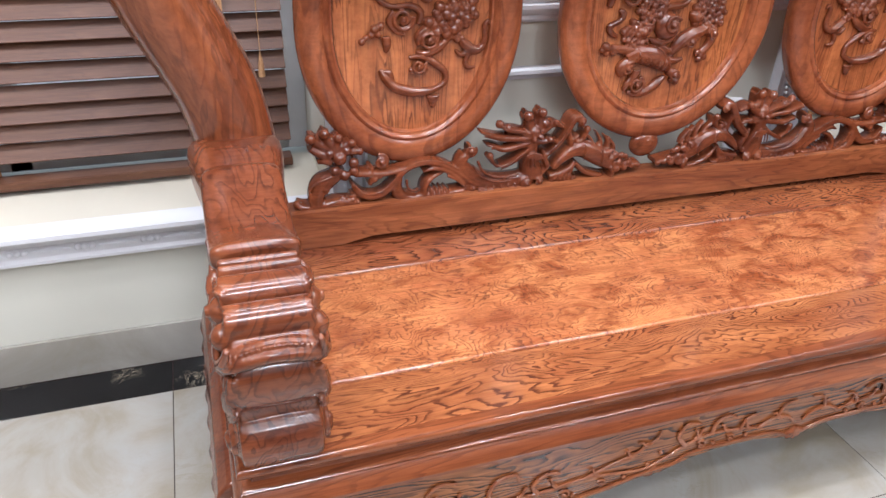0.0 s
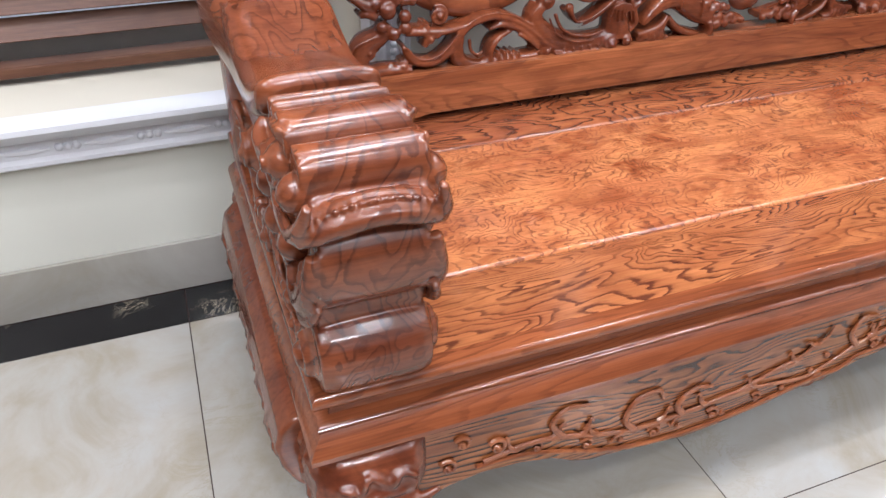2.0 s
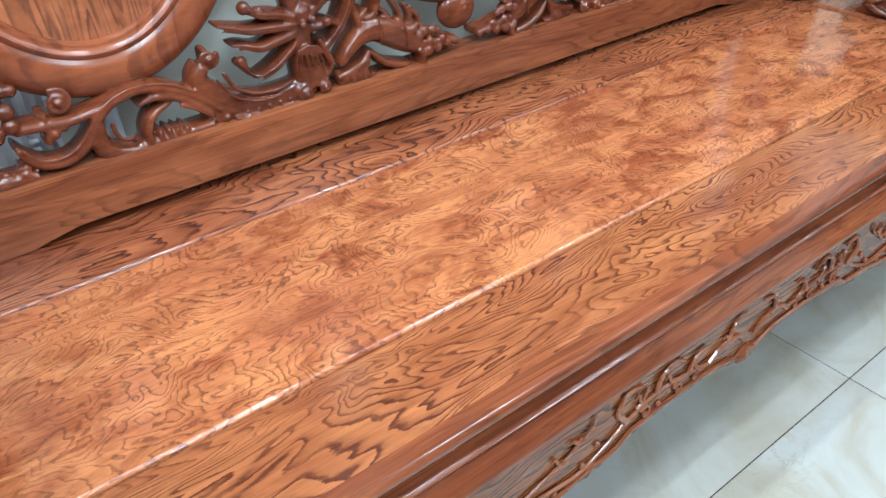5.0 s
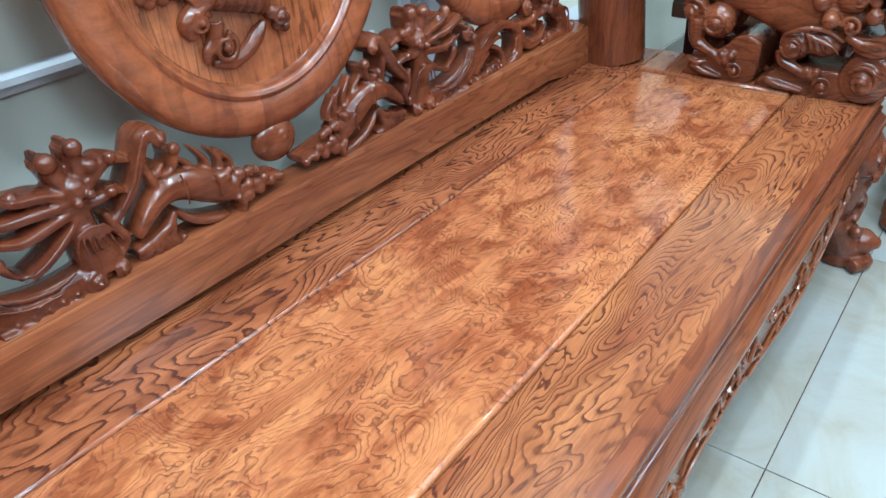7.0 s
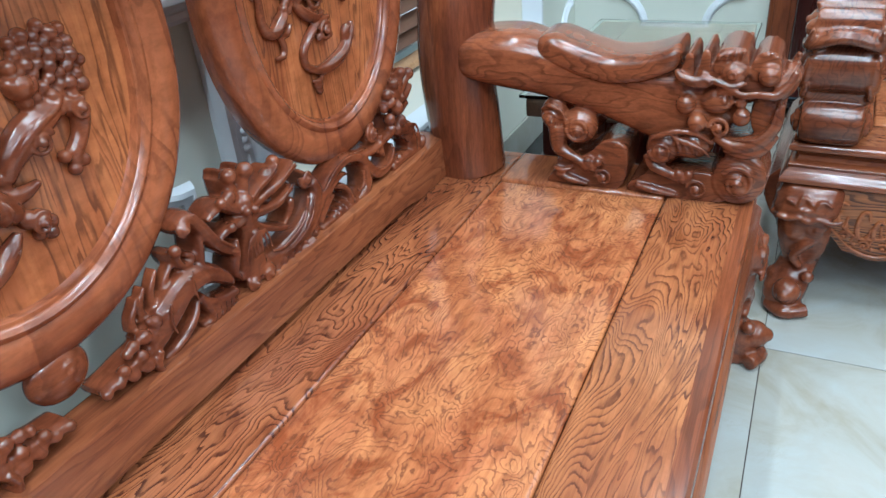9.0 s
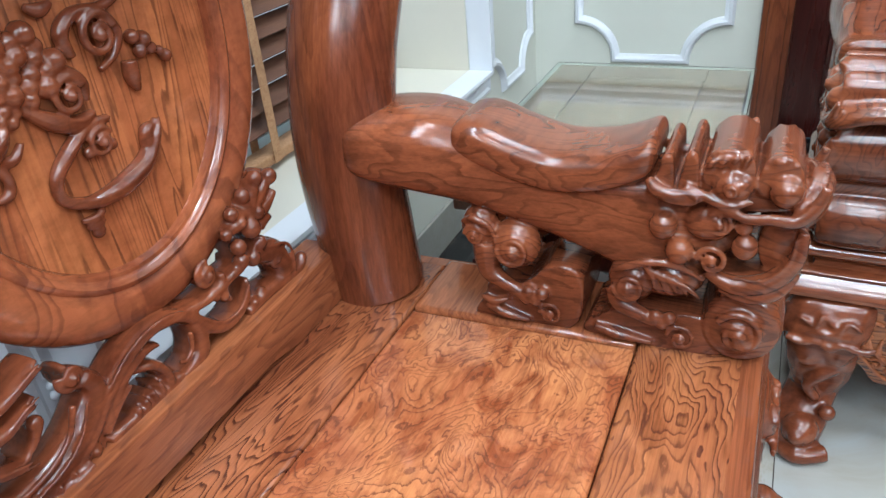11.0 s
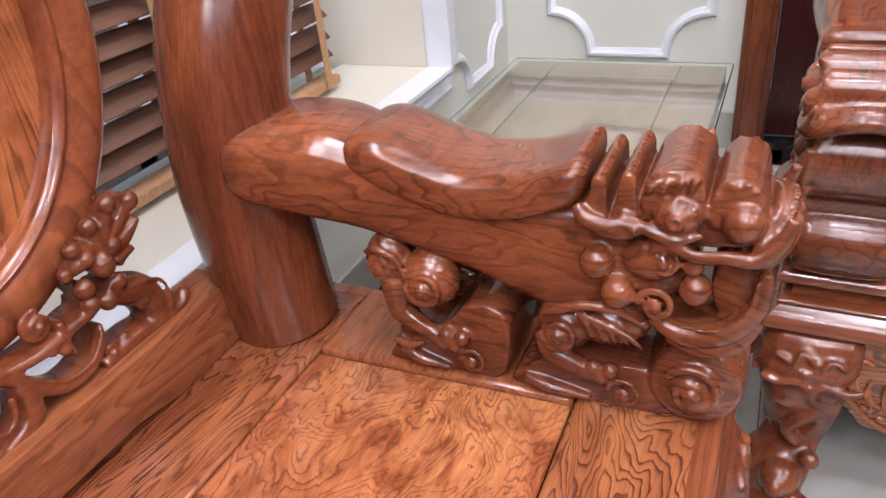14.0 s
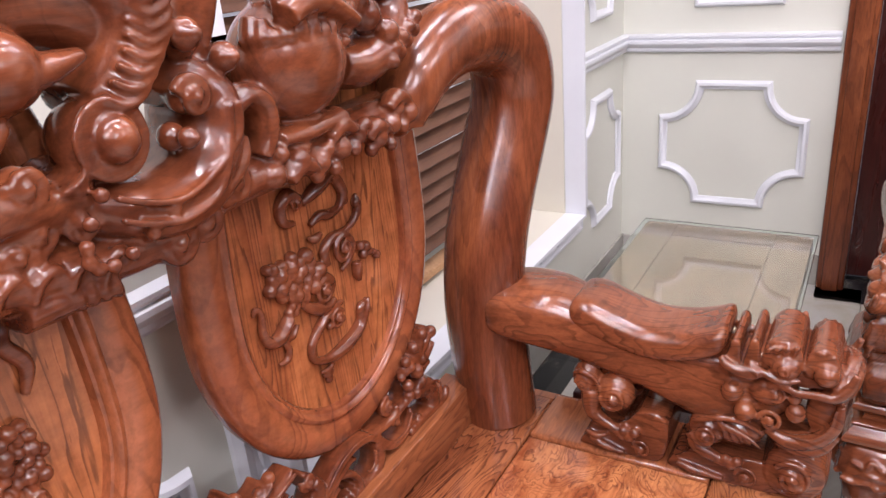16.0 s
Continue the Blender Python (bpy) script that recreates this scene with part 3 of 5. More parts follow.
def front_apron(parent, half):
    low = apron_outline(half)
    outline = [(-x, z) for x, z in low[::-1][:-1]] + low + [(low[-1][0], 0.342), (-low[-1][0], 0.342)]
    bm = bmesh.new()
    extrude(bm, outline, FRONT, FRONT + 0.026, "y", 0.004, 2)
    ap = part("front_apron", bm, M_APRON, parent, "apron with bold dark grain, wavy lower edge and carved vines")
    bm = bmesh.new()
    y = FRONT - 0.002
    k_ = half / 1.125
    for s in (-1, 1):
        def v(pts, r0, r1):
            n = len(pts)
            sweep(bm, [(s * x * k_, y - 0.001, z, r0 + (r1 - r0) * i / (n - 1)) for i, (x, z) in enumerate(pts)], 7, 5, 0.8)
        def curl(x, z, r, d=1, start=0.0):
            volute(bm, s * x * k_, y, z, r, s * d, 1.1, start if s > 0 else math.pi - start, 0.3, 0.003)
        # rim line that follows the lower edge
        v([(0.02, 0.222), (0.06, 0.236), (0.10, 0.240), (0.20, 0.240), (0.265, 0.234), (0.30, 0.216), (0.36, 0.212), (0.43, 0.197), (0.50, 0.186), (0.58, 0.179), (0.66, 0.184), (0.73, 0.198), (0.80, 0.224), (0.86, 0.242), (0.93, 0.246)], 0.004, 0.004)
        # long stem with forked leaves
        v([(0.92, 0.252), (0.85, 0.262), (0.79, 0.252), (0.73, 0.232), (0.66, 0.222), (0.58, 0.226), (0.50, 0.236), (0.43, 0.228), (0.37, 0.222), (0.32, 0.24), (0.28, 0.262), (0.22, 0.278), (0.15, 0.272), (0.10, 0.262)], 0.0045, 0.003)
        v([(0.50, 0.236), (0.44, 0.258), (0.385, 0.276), (0.35, 0.30), (0.345, 0.32)], 0.004, 0.002)
        v([(0.43, 0.26), (0.40, 0.262), (0.37, 0.296)], 0.004, 0.002)
        v([(0.60, 0.227), (0.61, 0.25), (0.585, 0.272), (0.555, 0.266)], 0.0065, 0.003)
        v([(0.68, 0.222), (0.70, 0.25), (0.685, 0.285), (0.65, 0.29), (0.64, 0.27)], 0.0065, 0.003)
        v([(0.80, 0.255), (0.82, 0.285), (0.80, 0.308), (0.765, 0.304)], 0.006, 0.003)
        v([(0.28, 0.262), (0.30, 0.292), (0.285, 0.318), (0.255, 0.314)], 0.006, 0.003)
        v([(0.22, 0.278), (0.215, 0.305), (0.19, 0.318), (0.165, 0.306)], 0.0055, 0.003)
        v([(0.15, 0.272), (0.14, 0.296), (0.115, 0.304)], 0.005, 0.002)
        v([(0.10, 0.262), (0.07, 0.28), (0.03, 0.274), (0.012, 0.254)], 0.0055, 0.003)
        v([(0.06, 0.285), (0.05, 0.31), (0.02, 0.318)], 0.005, 0.002)
        for x, z, r in ((0.54, 0.204, 0.012), (0.645, 0.205, 0.013), (0.46, 0.21, 0.010), (0.24, 0.253, 0.012), (0.17, 0.253, 0.010), (0.76, 0.224, 0.011), (0.84, 0.25, 0.010), (0.90, 0.275, 0.014), (0.97, 0.262, 0.013), (0.95, 0.30, 0.012)):
            curl(x, z, r, 1, 0.6)
        for x, z, dx, dz in ((0.56, 0.232, 0.012, 0.02), (0.64, 0.225, -0.012, 0.018), (0.745, 0.238, 0.014, 0.02), (0.77, 0.246, -0.01, 0.022), (0.47, 0.238, 0.014, 0.016), (0.40, 0.268, 0.012, 0.014), (0.365, 0.288, 0.016, 0.008), (0.26, 0.272, -0.014, 0.02), (0.245, 0.275, 0.012, 0.018), (0.18, 0.275, 0.014, 0.016), (0.125, 0.267, 0.012, 0.02), (0.82, 0.258, -0.014, 0.018), (0.875, 0.258, 0.01, 0.022), (0.05, 0.277, 0.014, 0.014), (0.34, 0.225, 0.012, -0.012), (0.60, 0.225, 0.012, -0.014), (0.70, 0.226, 0.014, -0.012)):
            v([(x, z), (x + dx * 0.7, z + dz * 0.4), (x + dx, z + dz)], 0.0058, 0.002)
            v([(x + dx, z + dz), (x + dx * 1.3, z + dz * 1.3), (x + dx * 1.7, z + dz * 1.0)], 0.0035, 0.0015)
        for x, z in ((0.52, 0.196), (0.60, 0.198), (0.70, 0.206), (0.41, 0.212), (0.21, 0.249), (0.13, 0.25), (0.36, 0.232), (0.335, 0.256), (0.87, 0.256)):
            ball(bm, (s * x * k_, y, z), 0.0055, (1, 0.7, 1), 8)
    # middle pendant: fan of leaves
    for i in range(-2, 3):
        a = math.radians(-90 + i * 30)
        sweep(bm, [(0, y, 0.235, 0.006), (0.018 * math.cos(a), y - 0.002, 0.235 + 0.02 * math.sin(a), 0.007), (0.034 * math.cos(a), y, 0.235 + 0.03 * math.sin(a), 0.003)], 7, 4, 0.8)
    part("vine_carving", bm, M_END, ap)
    for s in (-1, 1):
        bm = bmesh.new()
        for i in range(5):
            x = s * (0.315 + 0.022 * i) * k_
            z = 0.197 - 0.004 * math.sin(i * 1.7) + 0.003 * i * (i > 3)
            sweep(bm, [(x, FRONT + 0.012, z + 0.022, 0.009), (x + s * 0.006, FRONT + 0.01, z + 0.004, 0.011), (x + s * 0.016, FRONT + 0.012, z - 0.008, 0.004)], 8, 4, 1.1)
        part("leaf_pendant", bm, M_CARVE, ap)


def side_apron(parent, half, s):
    """Bulging end apron with carved leaves."""
    bm = bmesh.new()
    x = s * (half + 0.020)
    prof = [(0.0, 0.345), (0.030, 0.339), (0.050, 0.320), (0.058, 0.292), (0.053, 0.256), (0.038, 0.222), (0.018, 0.20), (-0.02, 0.20), (-0.02, 0.345)]
    extrude(bm, [(s * (half - 0.005 + o), z) for o, z in prof], -0.06, 0.52, "y", 0.003, 1)
    for i in range(7):
        y = -0.02 + i * 0.082
        sweep(bm, [(x + s * 0.012, y, 0.225, 0.010), (x + s * 0.026, y + 0.03, 0.27, 0.013), (x + s * 0.016, y + 0.012, 0.315, 0.010), (x + s * 0.022, y - 0.018, 0.30, 0.006)], 8, 5)
        volute_side(bm, x + s * 0.029, y + 0.045, 0.262, 0.020, s)
        sweep(bm, [(x + s * 0.02, y - 0.02, 0.24, 0.004), (x + s * 0.03, y, 0.255, 0.007), (x + s * 0.03, y + 0.02, 0.245, 0.004)], 7, 4)
    carved("side_apron", bm, M_CARVE, parent, "bulging end apron carved with leaves", 0.004, 2)


def leg(parent, x, y, sx, sy):
    """Cabriole leg with a leaf-carved knee and a curled claw foot. sx, sy: outward directions."""
    bm = bmesh.new()
    def p(ox, oy, z, r):
        return (x + sx * ox, y + sy * oy, z, r)
    # broad knee that swells outward, waist, ball and pad
    rings = []
    for z, w, o in ((0.342, 0.066, 0.0), (0.335, 0.071, 0.003), (0.31, 0.074, 0.012), (0.285, 0.074, 0.019), (0.268, 0.070, 0.020), (0.262, 0.063, 0.015), (0.235, 0.063, 0.015), (0.20, 0.060, 0.012), (0.165, 0.053, 0.008), (0.13, 0.045, 0.010), (0.10, 0.047, 0.030), (0.065, 0.052, 0.050), (0.04, 0.050, 0.056), (0.03, 0.044, 0.056), (0.022, 0.048, 0.056), (0.006, 0.048, 0.054), (0.0, 0.044, 0.052)):
        ring = []
        for i in range(20):
            a = 2 * math.pi * i / 20
            c, q = math.cos(a), math.sin(a)
            m = 1 / max(abs(c), abs(q)) ** (0.75 if z > 0.15 else 0.2)
            ring.append(bm.verts.new((x + sx * o * 0.5 + w * m * c, y + sy * o + w * m * q, z)))
        rings.append(ring)
    for a, b in zip(rings, rings[1:]):
        for i in range(20):
            bm.faces.new((a[i], a[(i + 1) % 20], b[(i + 1) % 20], b[i]))
    bm.faces.new(rings[0])
    bm.faces.new(rings[-1][::-1])
    # lower edge of the knee: a shallow wavy lip, and a pointed leaf cut into its face
    for q in range(2):
        def at(u, o, z, r):
            return p(u, 0.078 + o, z, r) if q == 0 else p(0.068 + o, u, z, r)
        sweep(bm, [at(-0.072, 0.012, 0.272, 0.006), at(-0.045, 0.013, 0.266, 0.007), at(-0.02, 0.013, 0.272, 0.006), at(0.0, 0.014, 0.262, 0.008), at(0.02, 0.013, 0.272, 0.006), at(0.045, 0.013, 0.266, 0.007), at(0.072, 0.012, 0.272, 0.006)], 8, 5)
        for u0, z0, u1, z1 in ((-0.05, 0.30, -0.02, 0.318), (-0.02, 0.318, -0.012, 0.294), (-0.012, 0.294, 0.02, 0.326), (0.02, 0.326, 0.026, 0.298), (0.026, 0.298, 0.055, 0.314), (-0.03, 0.286, 0.05, 0.288)):
            sweep(bm, [at(u0, 0.008 + (0.33 - z0) * 0.12, z0, 0.002), at((u0 + u1) / 2, 0.009 + (0.33 - z1) * 0.12, (z0 + z1) / 2 + 0.004, 0.0045), at(u1, 0.008 + (0.33 - z1) * 0.12, z1, 0.002)], 7, 4)
    # scrolls below the knee, on both outer faces, and the foot's ball and curl
    volute(bm, x - sx * 0.02, y + sy * 0.072, 0.235, 0.022, 1, 1.4, 0.3, 0.34, 0.004 * -sy)
    volute(bm, x + sx * 0.03, y + sy * 0.072, 0.225, 0.018, -1, 1.4, 0.3, 0.34, 0.004 * -sy)
    volute_side(bm, x + sx * 0.064, y + sy * 0.03, 0.235, 0.022, sx)
    sweep(bm, [p(-0.035, 0.060, 0.215, 0.010), p(0.0, 0.070, 0.19, 0.013), p(0.02, 0.068, 0.155, 0.012), p(0.0, 0.066, 0.125, 0.009)], 8, 4)
    ball(bm, p(0.02, 0.092, 0.068, 0)[:3], 0.034)
    ball(bm, p(0.024, 0.118, 0.07, 0)[:3], 0.017)
    ball(bm, p(-0.02, 0.08, 0.11, 0)[:3], 0.016)
    ball(bm, p(0.055, 0.04, 0.085, 0)[:3], 0.022)
    sweep(bm, [p(-0.03, 0.09, 0.02, 0.018), p(0.02, 0.112, 0.018, 0.0178), p(0.06, 0.08, 0.02, 0.016)], 9, 4)
    carved("leg", bm, M_CARVE, parent, "cabriole leg with leaf-carved knee and claw foot", 0.004, 3)


POST_LINE = [(1.055, 0.460, 0.442, 0.079), (1.050, 0.470, 0.56, 0.082), (1.050, 0.479, 0.70, 0.082), (1.074, 0.479, 0.83, 0.083), (1.116, 0.474, 0.935, 0.083), (1.160, 0.466, 1.03, 0.083), (1.184, 0.456, 1.12, 0.082), (1.158, 0.452, 1.200, 0.079),
             (1.095, 0.454, 1.242, 0.074), (1.01, 0.460, 1.254, 0.068), (0.93, 0.468, 1.242, 0.062), (0.866, 0.476, 1.208, 0.056), (0.832, 0.482, 1.165, 0.049), (0.826, 0.484, 1.135, 0.036)]


def on_seat(dx, dy, deep, rise):
    """Moves a piece along the seat and scales its depth and its height above the seat's top."""
    return Matrix.Translation((dx, dy, SEAT)) @ Matrix.Diagonal((1, deep, rise, 1)) @ Matrix.Translation((0, 0, -SEAT))


def post(parent, half, s, lean=1.0, dx=0.0, rise=1.0):
    bm = bmesh.new()
    k_ = half - 1.125
    sweep(bm, [(s * (1.052 + (x - 1.052) * lean + k_), y, z, r) for x, y, z, r in POST_LINE], 28, 6)
    ob = part("arm_post", bm, M_POST, parent, "thick round post curving up into an inward hook")
    ob.matrix_basis = on_seat(dx, 0.022, 1.0, rise)


def armrest(parent, half, s, dx=0.0, dy=0.0, deep=1.0, rise=1.0):
    """Crouching beast armrest: a profile drawn out across the arm, with carved flanks."""
    d = half - 1.125
    lo, hi = sorted((s * (0.994 + d), s * (1.122 + d)))
    faces = ((lo, -1), (hi, 1))
    bm = bmesh.new()
    mid, wide = (lo + hi) / 2, (hi - lo) / 2
    loft(bm, [(0.486, 0.694, 0.724, 0.045), (0.481, 0.674, 0.744, 0.078), (0.468, 0.662, 0.755, 0.092), (0.43, 0.652, 0.762, 0.094), (0.36, 0.640, 0.764, 0.086), (0.30, 0.630, 0.750, 0.076), (0.22, 0.609, 0.728, 0.068), (0.15, 0.587, 0.712, wide), (0.08, 0.560, 0.708, wide), (0.03, 0.545, 0.706, wide), (-0.03, 0.552, 0.700, wide - 0.002), (-0.08, 0.58, 0.690, wide - 0.012), (-0.11, 0.61, 0.68, wide - 0.03)], mid, 3.2, 36)
    def roll(y, z, r, inset=0.004, squash=1.0):
        sweep(bm, [(lo + inset, y, z, r * 0.3), (lo + inset + 0.005, y, z, r * 0.72), (lo + inset + 0.018, y, z, r), (hi - inset - 0.018, y, z, r), (hi - inset - 0.005, y, z, r * 0.72), (hi - inset, y, z, r * 0.3)], 26, 3, squash, up=(0, 0, 1))
    def fin(outline, inset=0.006, bevel=0.006):
        extrude(bm, spline(outline, 4, True), lo + inset, hi - inset, "x", bevel, 3)
    # ear ridges, brow and nose bump: rounded blocks cut across the head
    fin([(0.018, 0.68), (0.006, 0.712), (0.003, 0.732), (-0.004, 0.737), (-0.011, 0.731), (-0.014, 0.71), (-0.011, 0.68)], 0.003, 0.004)
    fin([(-0.018, 0.68), (-0.025, 0.718), (-0.028, 0.738), (-0.035, 0.744), (-0.042, 0.738), (-0.045, 0.718), (-0.044, 0.68)], 0.002, 0.005)
    fin([(-0.054, 0.69), (-0.051, 0.722), (-0.057, 0.741), (-0.076, 0.750), (-0.098, 0.749), (-0.110, 0.738), (-0.113, 0.72), (-0.108, 0.69)], 0.001, 0.010)
    fin([(-0.116, 0.69), (-0.119, 0.720), (-0.125, 0.736), (-0.142, 0.744), (-0.158, 0.740), (-0.168, 0.727), (-0.170, 0.708), (-0.163, 0.69)], 0.003, 0.010)
    fin([(-0.03, 0.715), (-0.04, 0.68), (-0.10, 0.669), (-0.15, 0.672), (-0.176, 0.684), (-0.172, 0.705), (-0.11, 0.716)], 0.007, 0.006)
    # jaw wrapped round the open mouth, throat and the great scroll under it
    fin([(-0.160, 0.672), (-0.182, 0.650), (-0.187, 0.617), (-0.174, 0.586), (-0.146, 0.565), (-0.105, 0.556), (-0.072, 0.562), (-0.070, 0.580), (-0.105, 0.578), (-0.136, 0.587), (-0.155, 0.606), (-0.160, 0.632), (-0.146, 0.660)], 0.010, 0.005)
    fin([(-0.09, 0.565), (-0.146, 0.580), (-0.147, 0.548), (-0.142, 0.50), (-0.10, 0.50)], 0.008, 0.008)
    roll(-0.156, 0.622, 0.030, 0.004, 1.45)
    roll(-0.121, 0.494, 0.054, -0.004)
    # rock bases
    fin([(0.275, 0.4405), (0.28, 0.46), (0.262, 0.482), (0.262, 0.50), (0.20, 0.510), (0.165, 0.545), (0.125, 0.550), (0.106, 0.52), (0.128, 0.4405)], 0.006, 0.007)
    fin([(0.088, 0.4405), (0.10, 0.462), (0.075, 0.478), (0.05, 0.50), (-0.02, 0.50), (-0.08, 0.496), (-0.10, 0.4405)], 0.006, 0.007)
    for fx, o in faces:
        x = fx
        def S(pts, n=9, squash=1.0):
            sweep(bm, [(x + o * q, y, z, r) for q, y, z, r in pts], n, 5, squash, up=(1, 0, 0))
        # haunch, hind leg, paw
        ball(bm, (x - o * 0.018, 0.272, 0.598), 0.031, (0.9, 1, 1.1))
        ball(bm, (x - o * 0.018, 0.214, 0.576), 0.040, (0.8, 1, 1), 20)
        volute_side(bm, x + o * 0.010, 0.212, 0.576, 0.026, o, -s, 1.6, 0.0, 0.2)
        volute_side(bm, x + o * 0.006, 0.274, 0.592, 0.017, o, s, 1.5, 0.0, 0.22)
        S([(0.0, 0.296, 0.610, 0.003), (0.010, 0.272, 0.622, 0.006), (0.008, 0.246, 0.608, 0.004), (0.006, 0.240, 0.580, 0.002)])
        S([(-0.014, 0.262, 0.575, 0.024), (-0.01, 0.258, 0.53, 0.019), (-0.004, 0.235, 0.515, 0.013), (0.0, 0.205, 0.502, 0.011), (0.0, 0.19, 0.487, 0.010)])
        for i in range(3):
            ball(bm, (x + o * 0.002, 0.19 - 0.011 * i, 0.505 - 0.012 * (i % 2)), 0.0105)
        volute_side(bm, x + o * 0.003, 0.155, 0.472, 0.019, o, s, 1.5, 0.0, 0.2)
        S([(0.0, 0.262, 0.47, 0.006), (0.004, 0.23, 0.462, 0.008), (0.0, 0.19, 0.452, 0.004)])
        S([(0.0, 0.270, 0.485, 0.004), (0.004, 0.248, 0.480, 0.006), (0.0, 0.225, 0.486, 0.003)])
        # fore leg: leafy shoulder with an eye-shaped scroll and cut veins, shin, paw
        ball(bm, (x - o * 0.016, 0.034, 0.546), 0.036, (0.85, 1, 0.95), 18)
        ball(bm, (x - o * 0.018, -0.016, 0.558), 0.036, (0.8, 1.4, 0.9), 20)
        volute_side(bm, x + o * 0.013, 0.036, 0.546, 0.023, o, -s, 1.6, 0.0, 0.2)
        for i in range(5):
            S([(0.010, 0.022 - 0.012 * i, 0.586 - 0.004 * i, 0.002), (0.0135, 0.004 - 0.014 * i, 0.570 - 0.004 * i, 0.0034), (0.008, -0.002 - 0.015 * i, 0.545 - 0.001 * i, 0.002)])
        S([(0.006, 0.060, 0.566, 0.003), (0.012, 0.040, 0.578, 0.006), (0.012, 0.006, 0.590, 0.006), (0.008, -0.032, 0.586, 0.005), (0.002, -0.066, 0.566, 0.003)])
        S([(-0.012, 0.058, 0.53, 0.018), (-0.004, 0.05, 0.51, 0.015), (0.0, 0.02, 0.498, 0.012), (0.0, -0.004, 0.488, 0.010)])
        for i in range(3):
            ball(bm, (x + o * 0.002, -0.004 - 0.010 * i, 0.498 - 0.010 * (i % 2)), 0.0105)
        volute_side(bm, x + o * 0.003, -0.042, 0.468, 0.021, o, s, 1.5, 0.0, 0.18)
        S([(0.0, 0.085, 0.463, 0.006), (0.004, 0.05, 0.458, 0.008), (0.0, 0.0, 0.45, 0.004)])
        ball(bm, (x - o * 0.016, -0.119, 0.493), 0.050, (0.5, 1, 1), 24)
        volute_side(bm, x + o * 0.006, -0.119, 0.492, 0.034, o, s, 1.4, 0.5, 0.17)
        ball(bm, (x + o * 0.003, -0.123, 0.484), 0.017, (1, 1, 1), 16)
        # eyes with drilled pupils, brow folds, cheeks
        ball(bm, (x - o * 0.003, -0.088, 0.704), 0.023, (0.9, 1.15, 0.9), 20)
        sweep(bm, [(x + o * 0.019, -0.088 + 0.006 * math.cos(math.pi * i / 4), 0.705 + 0.006 * math.sin(math.pi * i / 4), 0.0032) for i in range(9)], 8, 2, up=(1, 0, 0))
        ball(bm, (x - o * 0.003, -0.152, 0.702), 0.021, (1, 1, 1), 20)
        ball(bm, (x + o * 0.010, -0.152, 0.702), 0.009)
        for i in range(4):
            S([(-0.002, -0.056 - 0.014 * i, 0.722, 0.002), (0.003, -0.060 - 0.014 * i, 0.734 + 0.003 * i, 0.004), (-0.002, -0.072 - 0.012 * i, 0.742, 0.002)])
        S([(0.000, -0.030, 0.700, 0.005), (0.008, -0.060, 0.690, 0.007), (0.010, -0.088, 0.682, 0.006), (0.008, -0.115, 0.690, 0.003)])
        S([(0.0, 0.018, 0.705, 0.006), (0.008, 0.006, 0.695, 0.009), (0.010, -0.016, 0.690, 0.009), (0.008, -0.036, 0.692, 0.008), (0.010, -0.050, 0.688, 0.009)])
        S([(0.004, 0.012, 0.690, 0.003), (0.012, -0.012, 0.684, 0.005), (0.012, -0.040, 0.683, 0.005), (0.008, -0.056, 0.690, 0.003)])
        ball(bm, (x - o * 0.010, -0.064, 0.650), 0.027, (0.85, 1.25, 1.0), 20)
        volute_side(bm, x + o * 0.008, -0.078, 0.654, 0.018, o, s, 1.3, 0.8, 0.2)
        for y, z, r in ((-0.006, 0.642, 0.0195), (-0.030, 0.608, 0.0195), (-0.112, 0.624, 0.0175), (-0.108, 0.652, 0.012)):
            ball(bm, (x + o * 0.002, y, z), r, (1, 1, 1), 18)
        volute_side(bm, x + o * 0.006, -0.073, 0.600, 0.021, o, s, 1.4, 0.0, 0.24)
        # flared lip running out to the nose, and the crescent of the lower jaw
        S([(0.0, -0.060, 0.676, 0.004), (0.010, -0.085, 0.676, 0.006), (0.012, -0.110, 0.668, 0.007), (0.013, -0.140, 0.671, 0.008), (0.010, -0.168, 0.670, 0.009), (0.004, -0.188, 0.688, 0.009), (-0.002, -0.197, 0.712, 0.006)], 9, 0.8)
        S([(0.0, -0.066, 0.582, 0.008), (0.002, -0.105, 0.566, 0.013), (0.002, -0.148, 0.578, 0.014), (0.0, -0.175, 0.612, 0.012), (-0.004, -0.180, 0.650, 0.007)], 12)
        S([(0.0, -0.085, 0.556, 0.004), (0.003, -0.125, 0.550, 0.009), (0.002, -0.160, 0.562, 0.008), (-0.004, -0.182, 0.590, 0.004)])
        S([(0.012, -0.100, 0.582, 0.0016), (0.015, -0.140, 0.586, 0.0022), (0.012, -0.166, 0.612, 0.0022), (0.006, -0.172, 0.645, 0.0016)], 7)
    # arched nose lip with a fine notched edge
    for dy, dz, r in ((0.0, 0.0, 0.013), (0.010, 0.010, 0.010), (0.012, -0.006, 0.012)):
        sweep(bm, [(lo - 0.006, -0.176 + dy, 0.664 + dz, 0.006), (lo + 0.012, -0.188 + dy, 0.680 + dz, r), (mid, -0.197 + dy, 0.694 + dz, r), (hi - 0.012, -0.188 + dy, 0.680 + dz, r), (hi + 0.006, -0.176 + dy, 0.664 + dz, 0.006)], 14, 6, 0.9, up=(0, 0, 1))
    for i in range(17):
        u = (i + 0.5) / 17 * 2 - 1
        ball(bm, (mid + u * (wide + 0.001), -0.199 + 0.012 * u * u, 0.709 - 0.022 * u * u), 0.0036, (0.8, 1.0, 0.9), 8)
